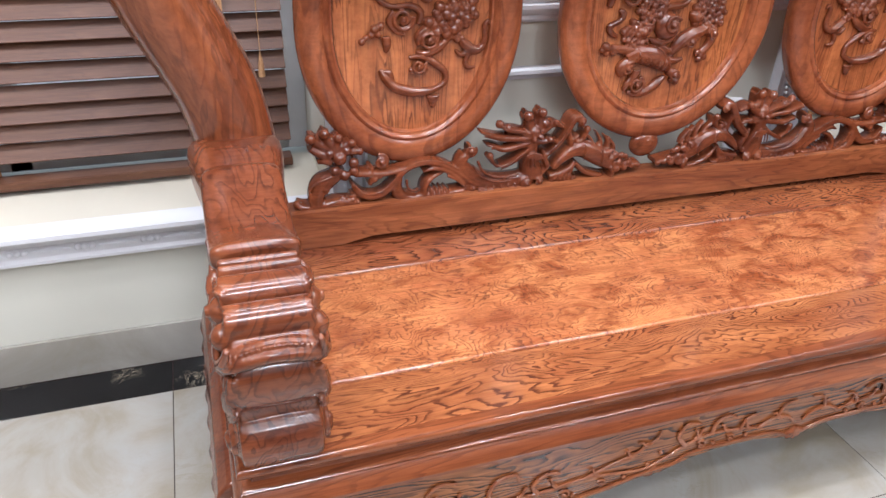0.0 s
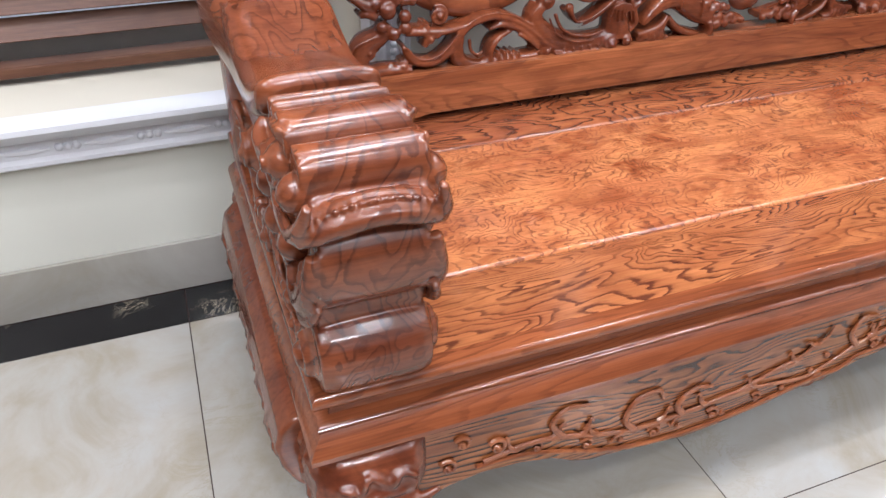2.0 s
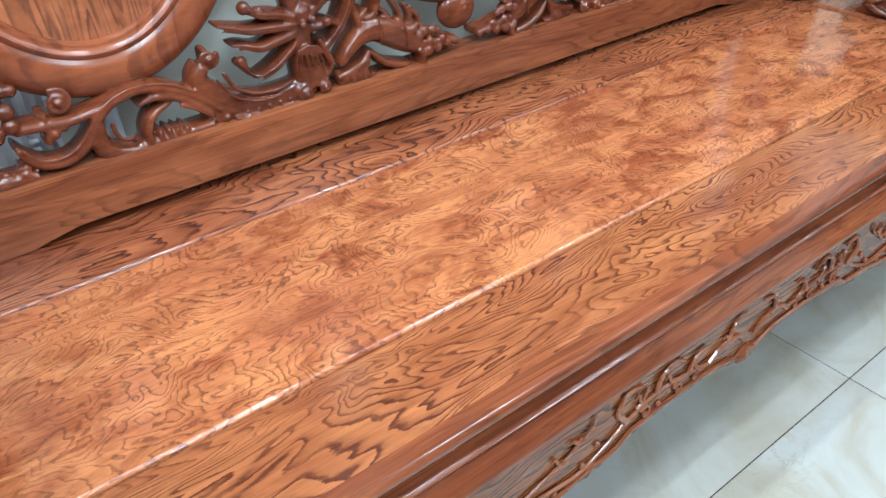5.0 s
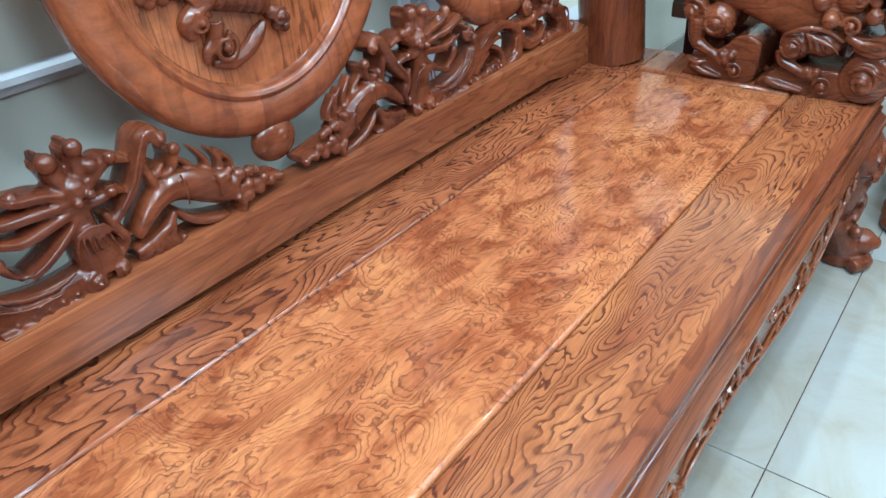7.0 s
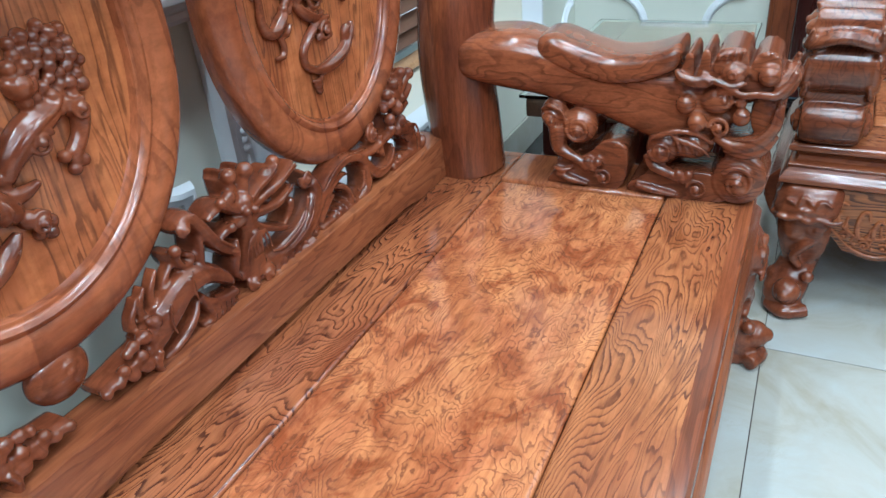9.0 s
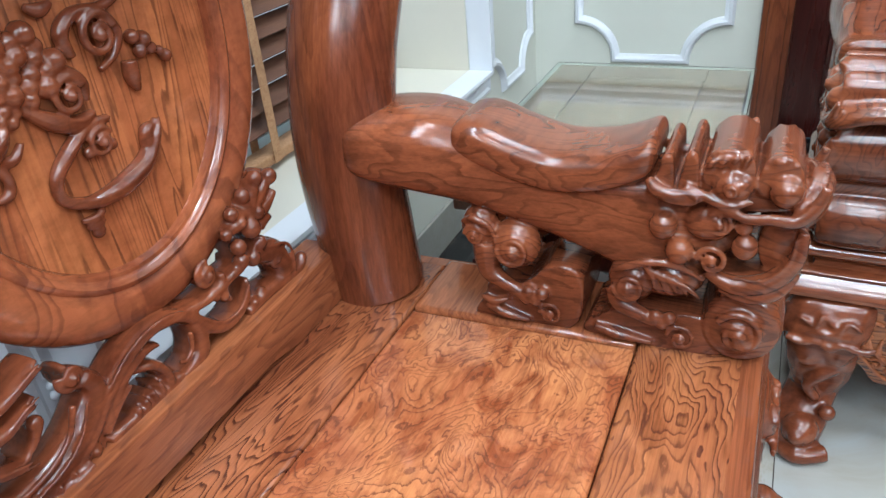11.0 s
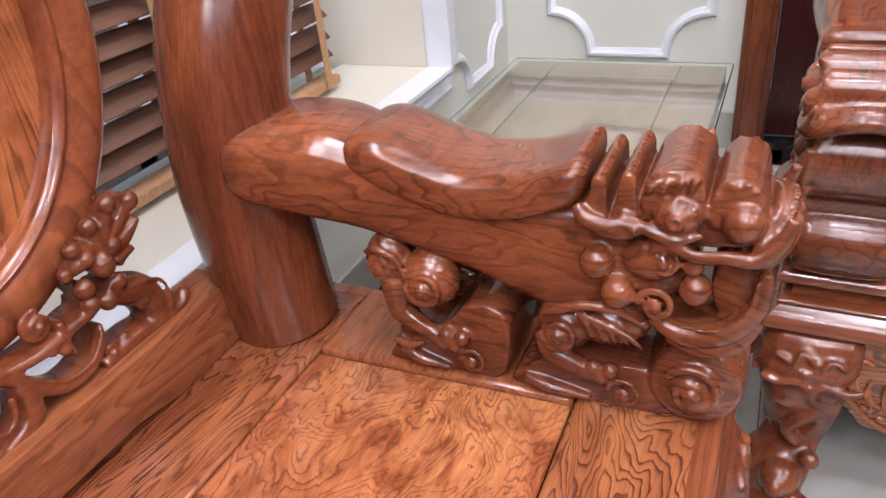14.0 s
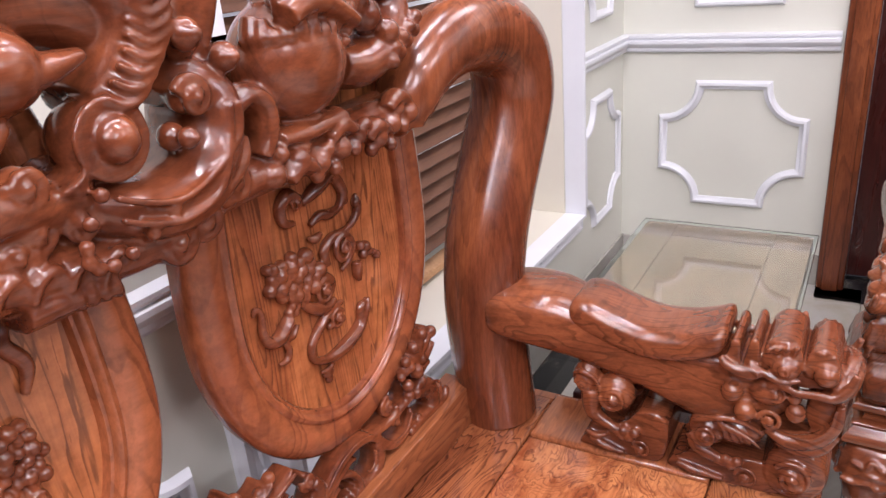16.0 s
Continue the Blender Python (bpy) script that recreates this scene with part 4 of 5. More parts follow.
    arm = carved("armrest", bm, M_ARM, parent, "glossy armrest carved as a crouching mythical beast", 0.0024 if half > 1 else 0.004, 1)
    arm.matrix_basis = on_seat(dx, dy, deep, rise)
    bm = bmesh.new()
    loft(bm, [(0.307, 0.730, 0.742, wide - 0.025), (0.304, 0.719, 0.752, wide - 0.004), (0.296, 0.709, 0.760, wide + 0.006), (0.265, 0.695, 0.760, wide + 0.010), (0.21, 0.676, 0.741, wide + 0.010), (0.15, 0.666, 0.726, wide + 0.010), (0.09, 0.672, 0.729, wide + 0.010), (0.05, 0.686, 0.739, wide + 0.010), (0.026, 0.697, 0.749, wide + 0.007), (0.016, 0.706, 0.747, wide + 0.001), (0.011, 0.718, 0.738, wide - 0.014)], mid, 3.6, 44)
    part("arm_pad", bm, M_ARM, arm, "smooth saddle-shaped arm pad")


def fret(bm, pts, y, depth, n=12, steps=6, power=2.6):
    """A sawn and rounded piece of openwork: a line of (x, z, half width) with a constant depth along y."""
    line = spline(pts, steps)
    rings = []
    for i, q in enumerate(line):
        u, v = line[max(i - 1, 0)], line[min(i + 1, len(line) - 1)]
        d = Vector((v - u)[:2])
        d = d.normalized() if d.length > 1e-9 else Vector((1, 0))
        r = max(q[2], 0.0015)
        ring = []
        for j in range(n):
            a = 2 * math.pi * j / n
            c, e = math.cos(a), math.sin(a)
            w = r * math.copysign(abs(c) ** (2 / power), c)
            o = min(depth, 0.012 + r * 1.6) if e < 0 else depth
            ring.append(bm.verts.new((q[0] - d.y * w, y + o * math.copysign(abs(e) ** (2 / power), e), q[1] + d.x * w)))
        rings.append(ring)
    for a, b in zip(rings, rings[1:]):
        for j in range(n):
            bm.faces.new((a[j], a[(j + 1) % n], b[(j + 1) % n], b[j]))
    bm.faces.new(rings[0][::-1])
    bm.faces.new(rings[-1])


def half_frieze(bm, s, y, k_=1.0):
    """One half of the open carving on the back rail: cloud mask, vines, a maned dragon and its companion."""
    def at(x):
        return float(np.interp(x, (0.0, 0.2, 0.28, 0.40, 0.55, 0.70, 0.87, 0.95), (0.0, 0.168, 0.222, 0.338, 0.500, 0.668, 0.848, 0.928)))
    def F(pts, dy=0.0, depth=0.026):
        fret(bm, [(s * at(x) * k_, z, r) for x, z, r in pts], y + dy, depth)
    def L(pts, r0=0.0028, r1=0.002, dy=-0.024):
        n = len(pts)
        sweep(bm, [(s * at(x) * k_, y + dy, z, r0 + (r1 - r0) * i / (n - 1)) for i, (x, z) in enumerate(pts)], 7, 5)
    def B(x, z, r, dy=-0.014, deep=1.0):
        ball(bm, (s * at(x) * k_, y + dy, z), r, (1, deep, 1))
        if r > 0.011:
            fret(bm, [(s * (at(x) - 0.003) * k_, z, r * 0.85), (s * (at(x) + 0.003) * k_, z, r * 0.85)], y + 0.004, 0.022)
    def V(x, z, r, d=1, start=0.0, dy=-0.014):
        F([(x - 0.004, z, r * 0.93), (x + 0.004, z, r * 0.93)], 0.004, 0.022)
        volute(bm, s * at(x) * k_, y + dy, z, r, -s * d, 1.6, start if s < 0 else math.pi - start, 0.26, 0.009)
    # end cloud mask: fanned lobes, pearls, a curled foot
    for x, z, r in ((0.903, 0.706, 0.0135), (0.872, 0.716, 0.0135), (0.842, 0.704, 0.0125), (0.814, 0.690, 0.0115), (0.797, 0.668, 0.010)):
        F([(0.845, 0.668, 0.011), ((x + 0.845) / 2 + 0.004, (z + 0.668) / 2, 0.012), (x, z, r)], 0.002)
        B(x, z, r * 0.92, -0.018)
    F([(0.905, 0.683, 0.008), (0.882, 0.668, 0.012), (0.86, 0.66, 0.012)])
    F([(0.89, 0.648, 0.005), (0.875, 0.652, 0.010), (0.86, 0.645, 0.010)])
    for x, z, r in ((0.841, 0.655, 0.016), (0.811, 0.642, 0.0125), (0.852, 0.626, 0.0115), (0.832, 0.612, 0.0125), (0.811, 0.621, 0.012), (0.862, 0.668, 0.010), (0.825, 0.672, 0.010)):
        B(x, z, r, -0.02)
    F([(0.836, 0.628, 0.012), (0.855, 0.607, 0.018), (0.882, 0.592, 0.022), (0.895, 0.565, 0.021), (0.893, 0.538, 0.016)])
    V(0.877, 0.582, 0.017, 1)
    L([(0.862, 0.612), (0.905, 0.596), (0.914, 0.560), (0.905, 0.535)])
    F([(0.94, 0.545, 0.009), (0.92, 0.538, 0.010), (0.88, 0.54, 0.012), (0.85, 0.543, 0.012), (0.80, 0.54, 0.010)])
    B(0.942, 0.549, 0.010); V(0.815, 0.549, 0.0135, -1); B(0.838, 0.552, 0.0075); B(0.844, 0.541, 0.0065); B(0.831, 0.541, 0.0065)
    F([(0.81, 0.612, 0.010), (0.787, 0.610, 0.010), (0.762, 0.607, 0.010), (0.735, 0.606, 0.009), (0.70, 0.612, 0.008), (0.66, 0.621, 0.008)])
    V(0.749, 0.636, 0.0185, -1, 2.0)
    F([(0.772, 0.625, 0.007), (0.770, 0.60, 0.008), (0.775, 0.58, 0.007)])
    B(0.765, 0.594, 0.008, -0.02); B(0.752, 0.600, 0.006, -0.02)
    # S-shaped vine, its drop-shaped leaf and the next wave
    F([(0.816, 0.590, 0.004), (0.805, 0.568, 0.009), (0.785, 0.552, 0.010), (0.755, 0.550, 0.010), (0.728, 0.568, 0.010), (0.708, 0.596, 0.010), (0.685, 0.616, 0.010), (0.65, 0.624, 0.010), (0.613, 0.614, 0.010), (0.575, 0.588, 0.010), (0.545, 0.56, 0.010), (0.52, 0.545, 0.008)])
    L([(0.81, 0.585), (0.79, 0.562), (0.757, 0.560), (0.732, 0.577), (0.708, 0.605), (0.682, 0.624), (0.648, 0.631), (0.61, 0.622), (0.575, 0.598)])
    F([(0.701, 0.598, 0.004), (0.711, 0.575, 0.012), (0.711, 0.552, 0.017), (0.698, 0.538, 0.015), (0.672, 0.533, 0.010)])
    L([(0.694, 0.588), (0.690, 0.565), (0.678, 0.556), (0.668, 0.562)], 0.004, 0.003); B(0.664, 0.534, 0.012)
    F([(0.655, 0.598, 0.004), (0.632, 0.606, 0.008), (0.60, 0.596, 0.010), (0.578, 0.575, 0.010), (0.56, 0.553, 0.008)])
    F([(0.612, 0.592, 0.005), (0.636, 0.582, 0.008), (0.65, 0.562, 0.009), (0.652, 0.54, 0.010)])
    L([(0.602, 0.585), (0.58, 0.57), (0.56, 0.55)], 0.003, 0.002)
    for i in range(4):
        F([(0.636 - 0.012 * i, 0.556 - 0.002 * i, 0.0042), (0.637 - 0.012 * i, 0.544, 0.0055), (0.632 - 0.012 * i, 0.532, 0.004)], -0.006)
    F([(0.66, 0.536, 0.009), (0.61, 0.536, 0.010), (0.56, 0.538, 0.010)])
    V(0.540, 0.543, 0.0185, 1, 1.0)
    V(0.549, 0.641, 0.0165, -1, 0.5)
    # dragon: cup-shaped body, ridged belly, neck, mane strands, knobbed head
    F([(0.558, 0.632, 0.012), (0.568, 0.612, 0.017), (0.556, 0.586, 0.022), (0.525, 0.562, 0.023), (0.48, 0.549, 0.022), (0.43, 0.548, 0.022), (0.39, 0.556, 0.024)])
    F([(0.39, 0.552, 0.034), (0.398, 0.585, 0.028), (0.402, 0.615, 0.022), (0.40, 0.642, 0.017), (0.398, 0.662, 0.018)], -0.004)
    L([(0.535, 0.618), (0.520, 0.588), (0.492, 0.571), (0.455, 0.566), (0.43, 0.574)], 0.0042, 0.003, -0.026)
    L([(0.548, 0.612), (0.528, 0.578), (0.492, 0.559), (0.45, 0.556)], 0.0025, 0.002, -0.03)
    for i in range(6):
        L([(0.51 - 0.018 * i, 0.545), (0.507 - 0.018 * i, 0.536)], 0.002, 0.0015, -0.028)
    F([(0.53, 0.538, 0.006), (0.48, 0.530, 0.006), (0.43, 0.532, 0.006)], -0.012)
    B(0.501, 0.622, 0.0095); F([(0.50, 0.618, 0.008), (0.49, 0.60, 0.005), (0.478, 0.592, 0.003)])
    for i in range(7):
        t = (i - 3) / 3
        L([(0.400 + 0.016 * t, 0.628 - 0.004 * abs(t)), (0.396 + 0.026 * t, 0.605), (0.394 + 0.030 * t, 0.588)], 0.0026, 0.0018, -0.034)
    for pts in ([(0.41, 0.660, 0.008), (0.445, 0.664, 0.010), (0.48, 0.668, 0.009), (0.508, 0.678, 0.006), (0.526, 0.684, 0.003)],
                [(0.41, 0.648, 0.008), (0.44, 0.642, 0.010), (0.47, 0.638, 0.009), (0.495, 0.648, 0.006), (0.51, 0.650, 0.003)],
                [(0.408, 0.636, 0.007), (0.428, 0.618, 0.008), (0.452, 0.602, 0.007), (0.472, 0.594, 0.005), (0.486, 0.591, 0.002)],
                [(0.412, 0.672, 0.007), (0.435, 0.682, 0.008), (0.462, 0.688, 0.007), (0.478, 0.697, 0.006)]):
        F(pts, -0.002)
        L([(x, z + 0.002) for x, z, r in pts], 0.0032, 0.0016, -0.026)
        L([(x, z - 0.005) for x, z, r in pts], 0.0024, 0.0014, -0.025)
    B(0.483, 0.702, 0.011); B(0.462, 0.692, 0.009)
    F([(0.405, 0.68, 0.014), (0.41, 0.70, 0.014), (0.416, 0.716, 0.0135)]); B(0.417, 0.718, 0.0135, -0.02)
    F([(0.385, 0.68, 0.012), (0.383, 0.705, 0.013), (0.382, 0.722, 0.0125)]); B(0.382, 0.724, 0.0125, -0.02)
    B(0.398, 0.675, 0.017, -0.02); B(0.370, 0.696, 0.011, -0.022); B(0.404, 0.662, 0.007, -0.036); B(0.386, 0.667, 0.007, -0.036)
    F([(0.40, 0.664, 0.014), (0.375, 0.678, 0.012), (0.352, 0.692, 0.011), (0.335, 0.690, 0.008), (0.318, 0.682, 0.006)], -0.004)
    F([(0.398, 0.652, 0.012), (0.375, 0.650, 0.010), (0.352, 0.652, 0.009), (0.336, 0.646, 0.006)], -0.004)
    B(0.345, 0.699, 0.0085, -0.03); B(0.356, 0.655, 0.008, -0.028)
    V(0.411, 0.5445, 0.0155, 1, 1.0, -0.026); V(0.376, 0.547, 0.0125, -1, 1.0, -0.026); V(0.328, 0.545, 0.0155, 1, 1.0)
    # tall wave with a hooked tip, and claws at its foot
    F([(0.365, 0.608, 0.009), (0.345, 0.622, 0.009), (0.322, 0.645, 0.010), (0.304, 0.675, 0.011), (0.29, 0.700, 0.012), (0.272, 0.704, 0.011), (0.262, 0.692, 0.010)], 0.0, 0.03)
    V(0.266, 0.694, 0.0115, -1, 1.0, -0.024)
    F([(0.30, 0.690, 0.006), (0.296, 0.655, 0.008), (0.290, 0.63, 0.008), (0.296, 0.61, 0.005)])
    F([(0.262, 0.655, 0.004), (0.278, 0.648, 0.006), (0.272, 0.640, 0.006), (0.25, 0.642, 0.007), (0.238, 0.655, 0.008), (0.236, 0.670, 0.009)])
    B(0.236, 0.671, 0.0095, -0.02)
    L([(0.352, 0.625), (0.325, 0.652), (0.308, 0.682), (0.29, 0.71)], 0.003, 0.002, -0.03)
    F([(0.365, 0.56, 0.006), (0.352, 0.58, 0.008), (0.362, 0.605, 0.009), (0.37, 0.628, 0.006)])
    F([(0.345, 0.552, 0.009), (0.312, 0.556, 0.011), (0.285, 0.568, 0.009), (0.27, 0.585, 0.007)])
    for i in range(4):
        F([(0.318 - 0.011 * i, 0.558 - 0.001 * i, 0.0042), (0.316 - 0.011 * i, 0.546, 0.0055), (0.31 - 0.011 * i, 0.534, 0.004)], -0.008)
    F([(0.34, 0.537, 0.007), (0.29, 0.537, 0.008), (0.255, 0.539, 0.006)])
    # companion: arched smooth body, spiked crest, open jaws at the pearl
    F([(0.336, 0.572, 0.006), (0.322, 0.590, 0.012), (0.295, 0.610, 0.017), (0.262, 0.617, 0.021), (0.225, 0.612, 0.024), (0.188, 0.598, 0.026), (0.155, 0.582, 0.025), (0.132, 0.572, 0.020)], -0.006)
    L([(0.248, 0.640), (0.241, 0.618), (0.244, 0.592)], 0.002, 0.002, -0.034)
    L([(0.178, 0.618), (0.170, 0.594), (0.174, 0.572)], 0.0028, 0.002, -0.036)
    F([(0.262, 0.582, 0.005), (0.245, 0.566, 0.008), (0.215, 0.551, 0.009), (0.18, 0.541, 0.009), (0.152, 0.537, 0.006)])
    F([(0.278, 0.572, 0.008), (0.284, 0.555, 0.008), (0.286, 0.54, 0.006)])
    for x, z, r in ((0.150, 0.602, 0.010), (0.122, 0.594, 0.011), (0.100, 0.592, 0.009), (0.135, 0.585, 0.010), (0.108, 0.572, 0.010), (0.086, 0.588, 0.008), (0.072, 0.570, 0.009), (0.085, 0.556, 0.010), (0.058, 0.560, 0.009), (0.034, 0.558, 0.008), (0.112, 0.556, 0.012), (0.14, 0.608, 0.006)):
        B(x, z, r, -0.024)
    F([(0.13, 0.568, 0.014), (0.10, 0.566, 0.012), (0.065, 0.562, 0.010), (0.03, 0.560, 0.008)], -0.004)
    F([(0.138, 0.565, 0.007), (0.128, 0.548, 0.007), (0.132, 0.534, 0.006)], -0.014)
    for i, (x0, z0, x1, z1) in enumerate(((0.196, 0.622, 0.232, 0.664), (0.168, 0.612, 0.186, 0.660), (0.145, 0.606, 0.156, 0.648), (0.122, 0.600, 0.138, 0.640))):
        F([(x0, z0, 0.008), ((x0 + x1) / 2 - 0.006, (z0 + z1) / 2 - 0.004, 0.0055), (x1 - 0.004, z1 - 0.012, 0.004), (x1 + 0.006, z1, 0.002)], -0.004, 0.011)
    # cloud ground that ties the pieces to the rail
    F([(0.93, 0.531, 0.006), (0.6, 0.530, 0.006), (0.3, 0.530, 0.006), (0.0, 0.530, 0.006)], 0.006, 0.018)


def oval_line(cx, cz, a, low, high, top, n=168):
    """A medallion outline: round below, nearly upright above, cut level under the crest."""
    pts = []
    for i in range(n):
        t = 2 * math.pi * i / n
        x, z = a * math.cos(t), (high if math.sin(t) > 0 else low) * math.sin(t)
        pts.append((cx + x, min(cz + z, top)))
    return pts


def medallion(parent, cx, a, y, figure):
    cz, low, high, top = 0.935, 0.317, 0.60, 1.30
    m = empty("back_medallion")
    m.parent = parent
    # rim: flat face, rounded outside, stepped bead inside
    steps = [(0.0, 0.040), (-0.004, 0.018), (-0.003, 0.010), (0.001, 0.004), (0.008, -0.002), (0.018, -0.006), (0.030, -0.008), (0.042, -0.007), (0.050, -0.003), (0.054, -0.001), (0.057, -0.004), (0.062, -0.006), (0.067, -0.003), (0.070, 0.002), (0.074, 0.003), (0.078, 0.012), (0.078, 0.040)]
    bm = bmesh.new()
    rings = []
    for inset, dy in steps:
        rings.append([bm.verts.new((x, y + dy, z)) for x, z in oval_line(cx, cz, a - inset, low - inset, high, top)])
    n = len(rings[0])
    for p, q in zip(rings, rings[1:] + rings[:1]):
        for i in range(n):
            bm.faces.new((p[i], p[(i + 1) % n], q[(i + 1) % n], q[i]))
    part("rim", bm, M_RING, m, "wide rounded oval rim with an inner bead")
    bm = bmesh.new()
    line = oval_line(cx, cz, a - 0.0775, low - 0.0775, high, top)
    extrude(bm, line, y + 0.012, y + 0.03, "y")
    part("panel", bm, M_OVAL, m, "inset oval panel with dark vertical grain")
    bm = bmesh.new()
    figure(bm, cx, y + 0.010)
    carved("relief", bm, M_CARVE, m, "raised carved relief", 0.0018, 1)


def relief_side(bm, cx, y, s=1):
    """A flower head with ribbons, tendrils and a small arched beast, in crisp low relief."""
    def P(pts, ridge=True):
        sweep(bm, [(cx + s * x, y - 0.003, z, r) for x, z, r in pts], 10, 6, 0.95)
        if ridge:
            sweep(bm, [(cx + s * (x + 0.25 * r), y - 0.003 - 0.75 * r, z + 0.25 * r, 0.30 * r) for x, z, r in pts], 6, 6)
    def B(x, z, r, k_=0.9):
        ball(bm, (cx + s * x, y - 0.004, z), r, (1, k_, 1), 12)
    def V(x, z, r, d=1, start=0.7, up=0.006):
        volute(bm, cx + s * x, y - up, z, r, s * d, 1.5, start, 0.24, 0.005)
    # flower head: tiers of rounded petals
    for i in range(26):
        a = i * 2.399963
        q = 0.0118 * math.sqrt(i)
        x, z = -0.092 + q * 0.98 * math.cos(a) + 0.006, 0.952 + q * 0.62 * math.sin(a)
        B(x, z - 0.25 * (x + 0.092), 0.0105 + 0.0025 * (i % 3 == 0), 1.1)
    for x, z in ((-0.140, 0.985), (-0.135, 0.968), (-0.126, 0.944), (-0.104, 0.926), (-0.078, 0.915)):
        B(x, z, 0.0085, 1.2)
    # curled leaf under it
    P([(-0.086, 0.910, 0.006), (-0.058, 0.886, 0.011), (-0.030, 0.874, 0.010), (-0.006, 0.878, 0.005)])
    V(-0.034, 0.905, 0.021, 1, 0.3, 0.010)
    P([(-0.050, 0.925, 0.006), (-0.030, 0.928, 0.010), (-0.012, 0.912, 0.010), (-0.012, 0.892, 0.006)])
    # small arched beast above
    P([(-0.050, 1.060, 0.006), (-0.073, 1.074, 0.011), (-0.093, 1.060, 0.010), (-0.090, 1.038, 0.008), (-0.070, 1.030, 0.005)])
    V(-0.062, 1.060, 0.013, -1)
    P([(-0.046, 1.052, 0.006), (-0.024, 1.060, 0.011), (0.0, 1.067, 0.012), (0.022, 1.074, 0.011), (0.040, 1.060, 0.010), (0.049, 1.034, 0.009), (0.034, 1.017, 0.007)])
    B(0.026, 1.078, 0.011); B(0.036, 1.072, 0.006); B(0.050, 1.026, 0.008)
    P([(0.036, 1.018, 0.006), (0.010, 1.016, 0.009), (-0.014, 1.022, 0.008), (-0.036, 1.014, 0.005)])
    P([(-0.044, 0.996, 0.004), (-0.030, 0.990, 0.008), (-0.014, 0.994, 0.004)], False)
    # stem and tendril on the other flank, with a ring leaf and buds
    P([(0.080, 1.026, 0.004), (0.082, 1.006, 0.008), (0.074, 0.990, 0.007), (0.048, 0.978, 0.006), (0.006, 0.978, 0.008), (-0.015, 0.962, 0.009), (-0.010, 0.938, 0.006)])
    B(0.078, 1.012, 0.009); B(0.084, 1.000, 0.006)
    V(0.026, 0.952, 0.025, 1, 0.2, 0.008)
    P([(0.046, 0.968, 0.005), (0.056, 0.948, 0.007), (0.044, 0.928, 0.006), (0.020, 0.916, 0.004)])
    for x, z, r in ((0.074, 0.938, 0.009), (0.088, 0.932, 0.010), (0.080, 0.920, 0.008), (0.096, 0.920, 0.008), (0.116, 0.906, 0.008), (0.108, 0.914, 0.006)):
        B(x, z, r, 1.1)
    P([(0.062, 0.915, 0.010), (0.060, 0.896, 0.010), (0.064, 0.880, 0.004)], False)
    # ribbons below: a hooked one and a sickle
    P([(-0.180, 0.930, 0.003), (-0.174, 0.939, 0.005), (-0.165, 0.928, 0.006), (-0.168, 0.902, 0.007), (-0.160, 0.880, 0.009), (-0.140, 0.876, 0.012), (-0.120, 0.890, 0.012), (-0.110, 0.902, 0.006)])
    for x, z in ((-0.112, 0.904), (-0.100, 0.900), (-0.104, 0.912), (-0.094, 0.908)):
        B(x, z, 0.0075, 1.1)
    P([(-0.098, 0.878, 0.004), (-0.112, 0.866, 0.006), (-0.130, 0.868, 0.006), (-0.124, 0.850, 0.006), (-0.130, 0.836, 0.006), (-0.148, 0.836, 0.003)])
    P([(0.010, 0.866, 0.005), (-0.020, 0.866, 0.007), (-0.048, 0.852, 0.009), (-0.074, 0.830, 0.008), (-0.076, 0.806, 0.007), (-0.050, 0.790, 0.008), (-0.020, 0.786, 0.011), (0.012, 0.790, 0.013), (0.044, 0.802, 0.012), (0.066, 0.826, 0.010), (0.076, 0.842, 0.005)])
    V(-0.012, 0.846, 0.017, 1, 0.4, 0.008); B(-0.028, 0.840, 0.007); B(0.004, 0.838, 0.007)
    P([(0.050, 0.812, 0.008), (0.056, 0.834, 0.008), (0.072, 0.836, 0.004)])
    for i in range(3):
        P([(-0.064 + 0.004 * i, 0.774 - 0.009 * i, 0.003), (-0.048, 0.770 - 0.009 * i, 0.006), (-0.032 - 0.004 * i, 0.774 - 0.009 * i, 0.003)], False)


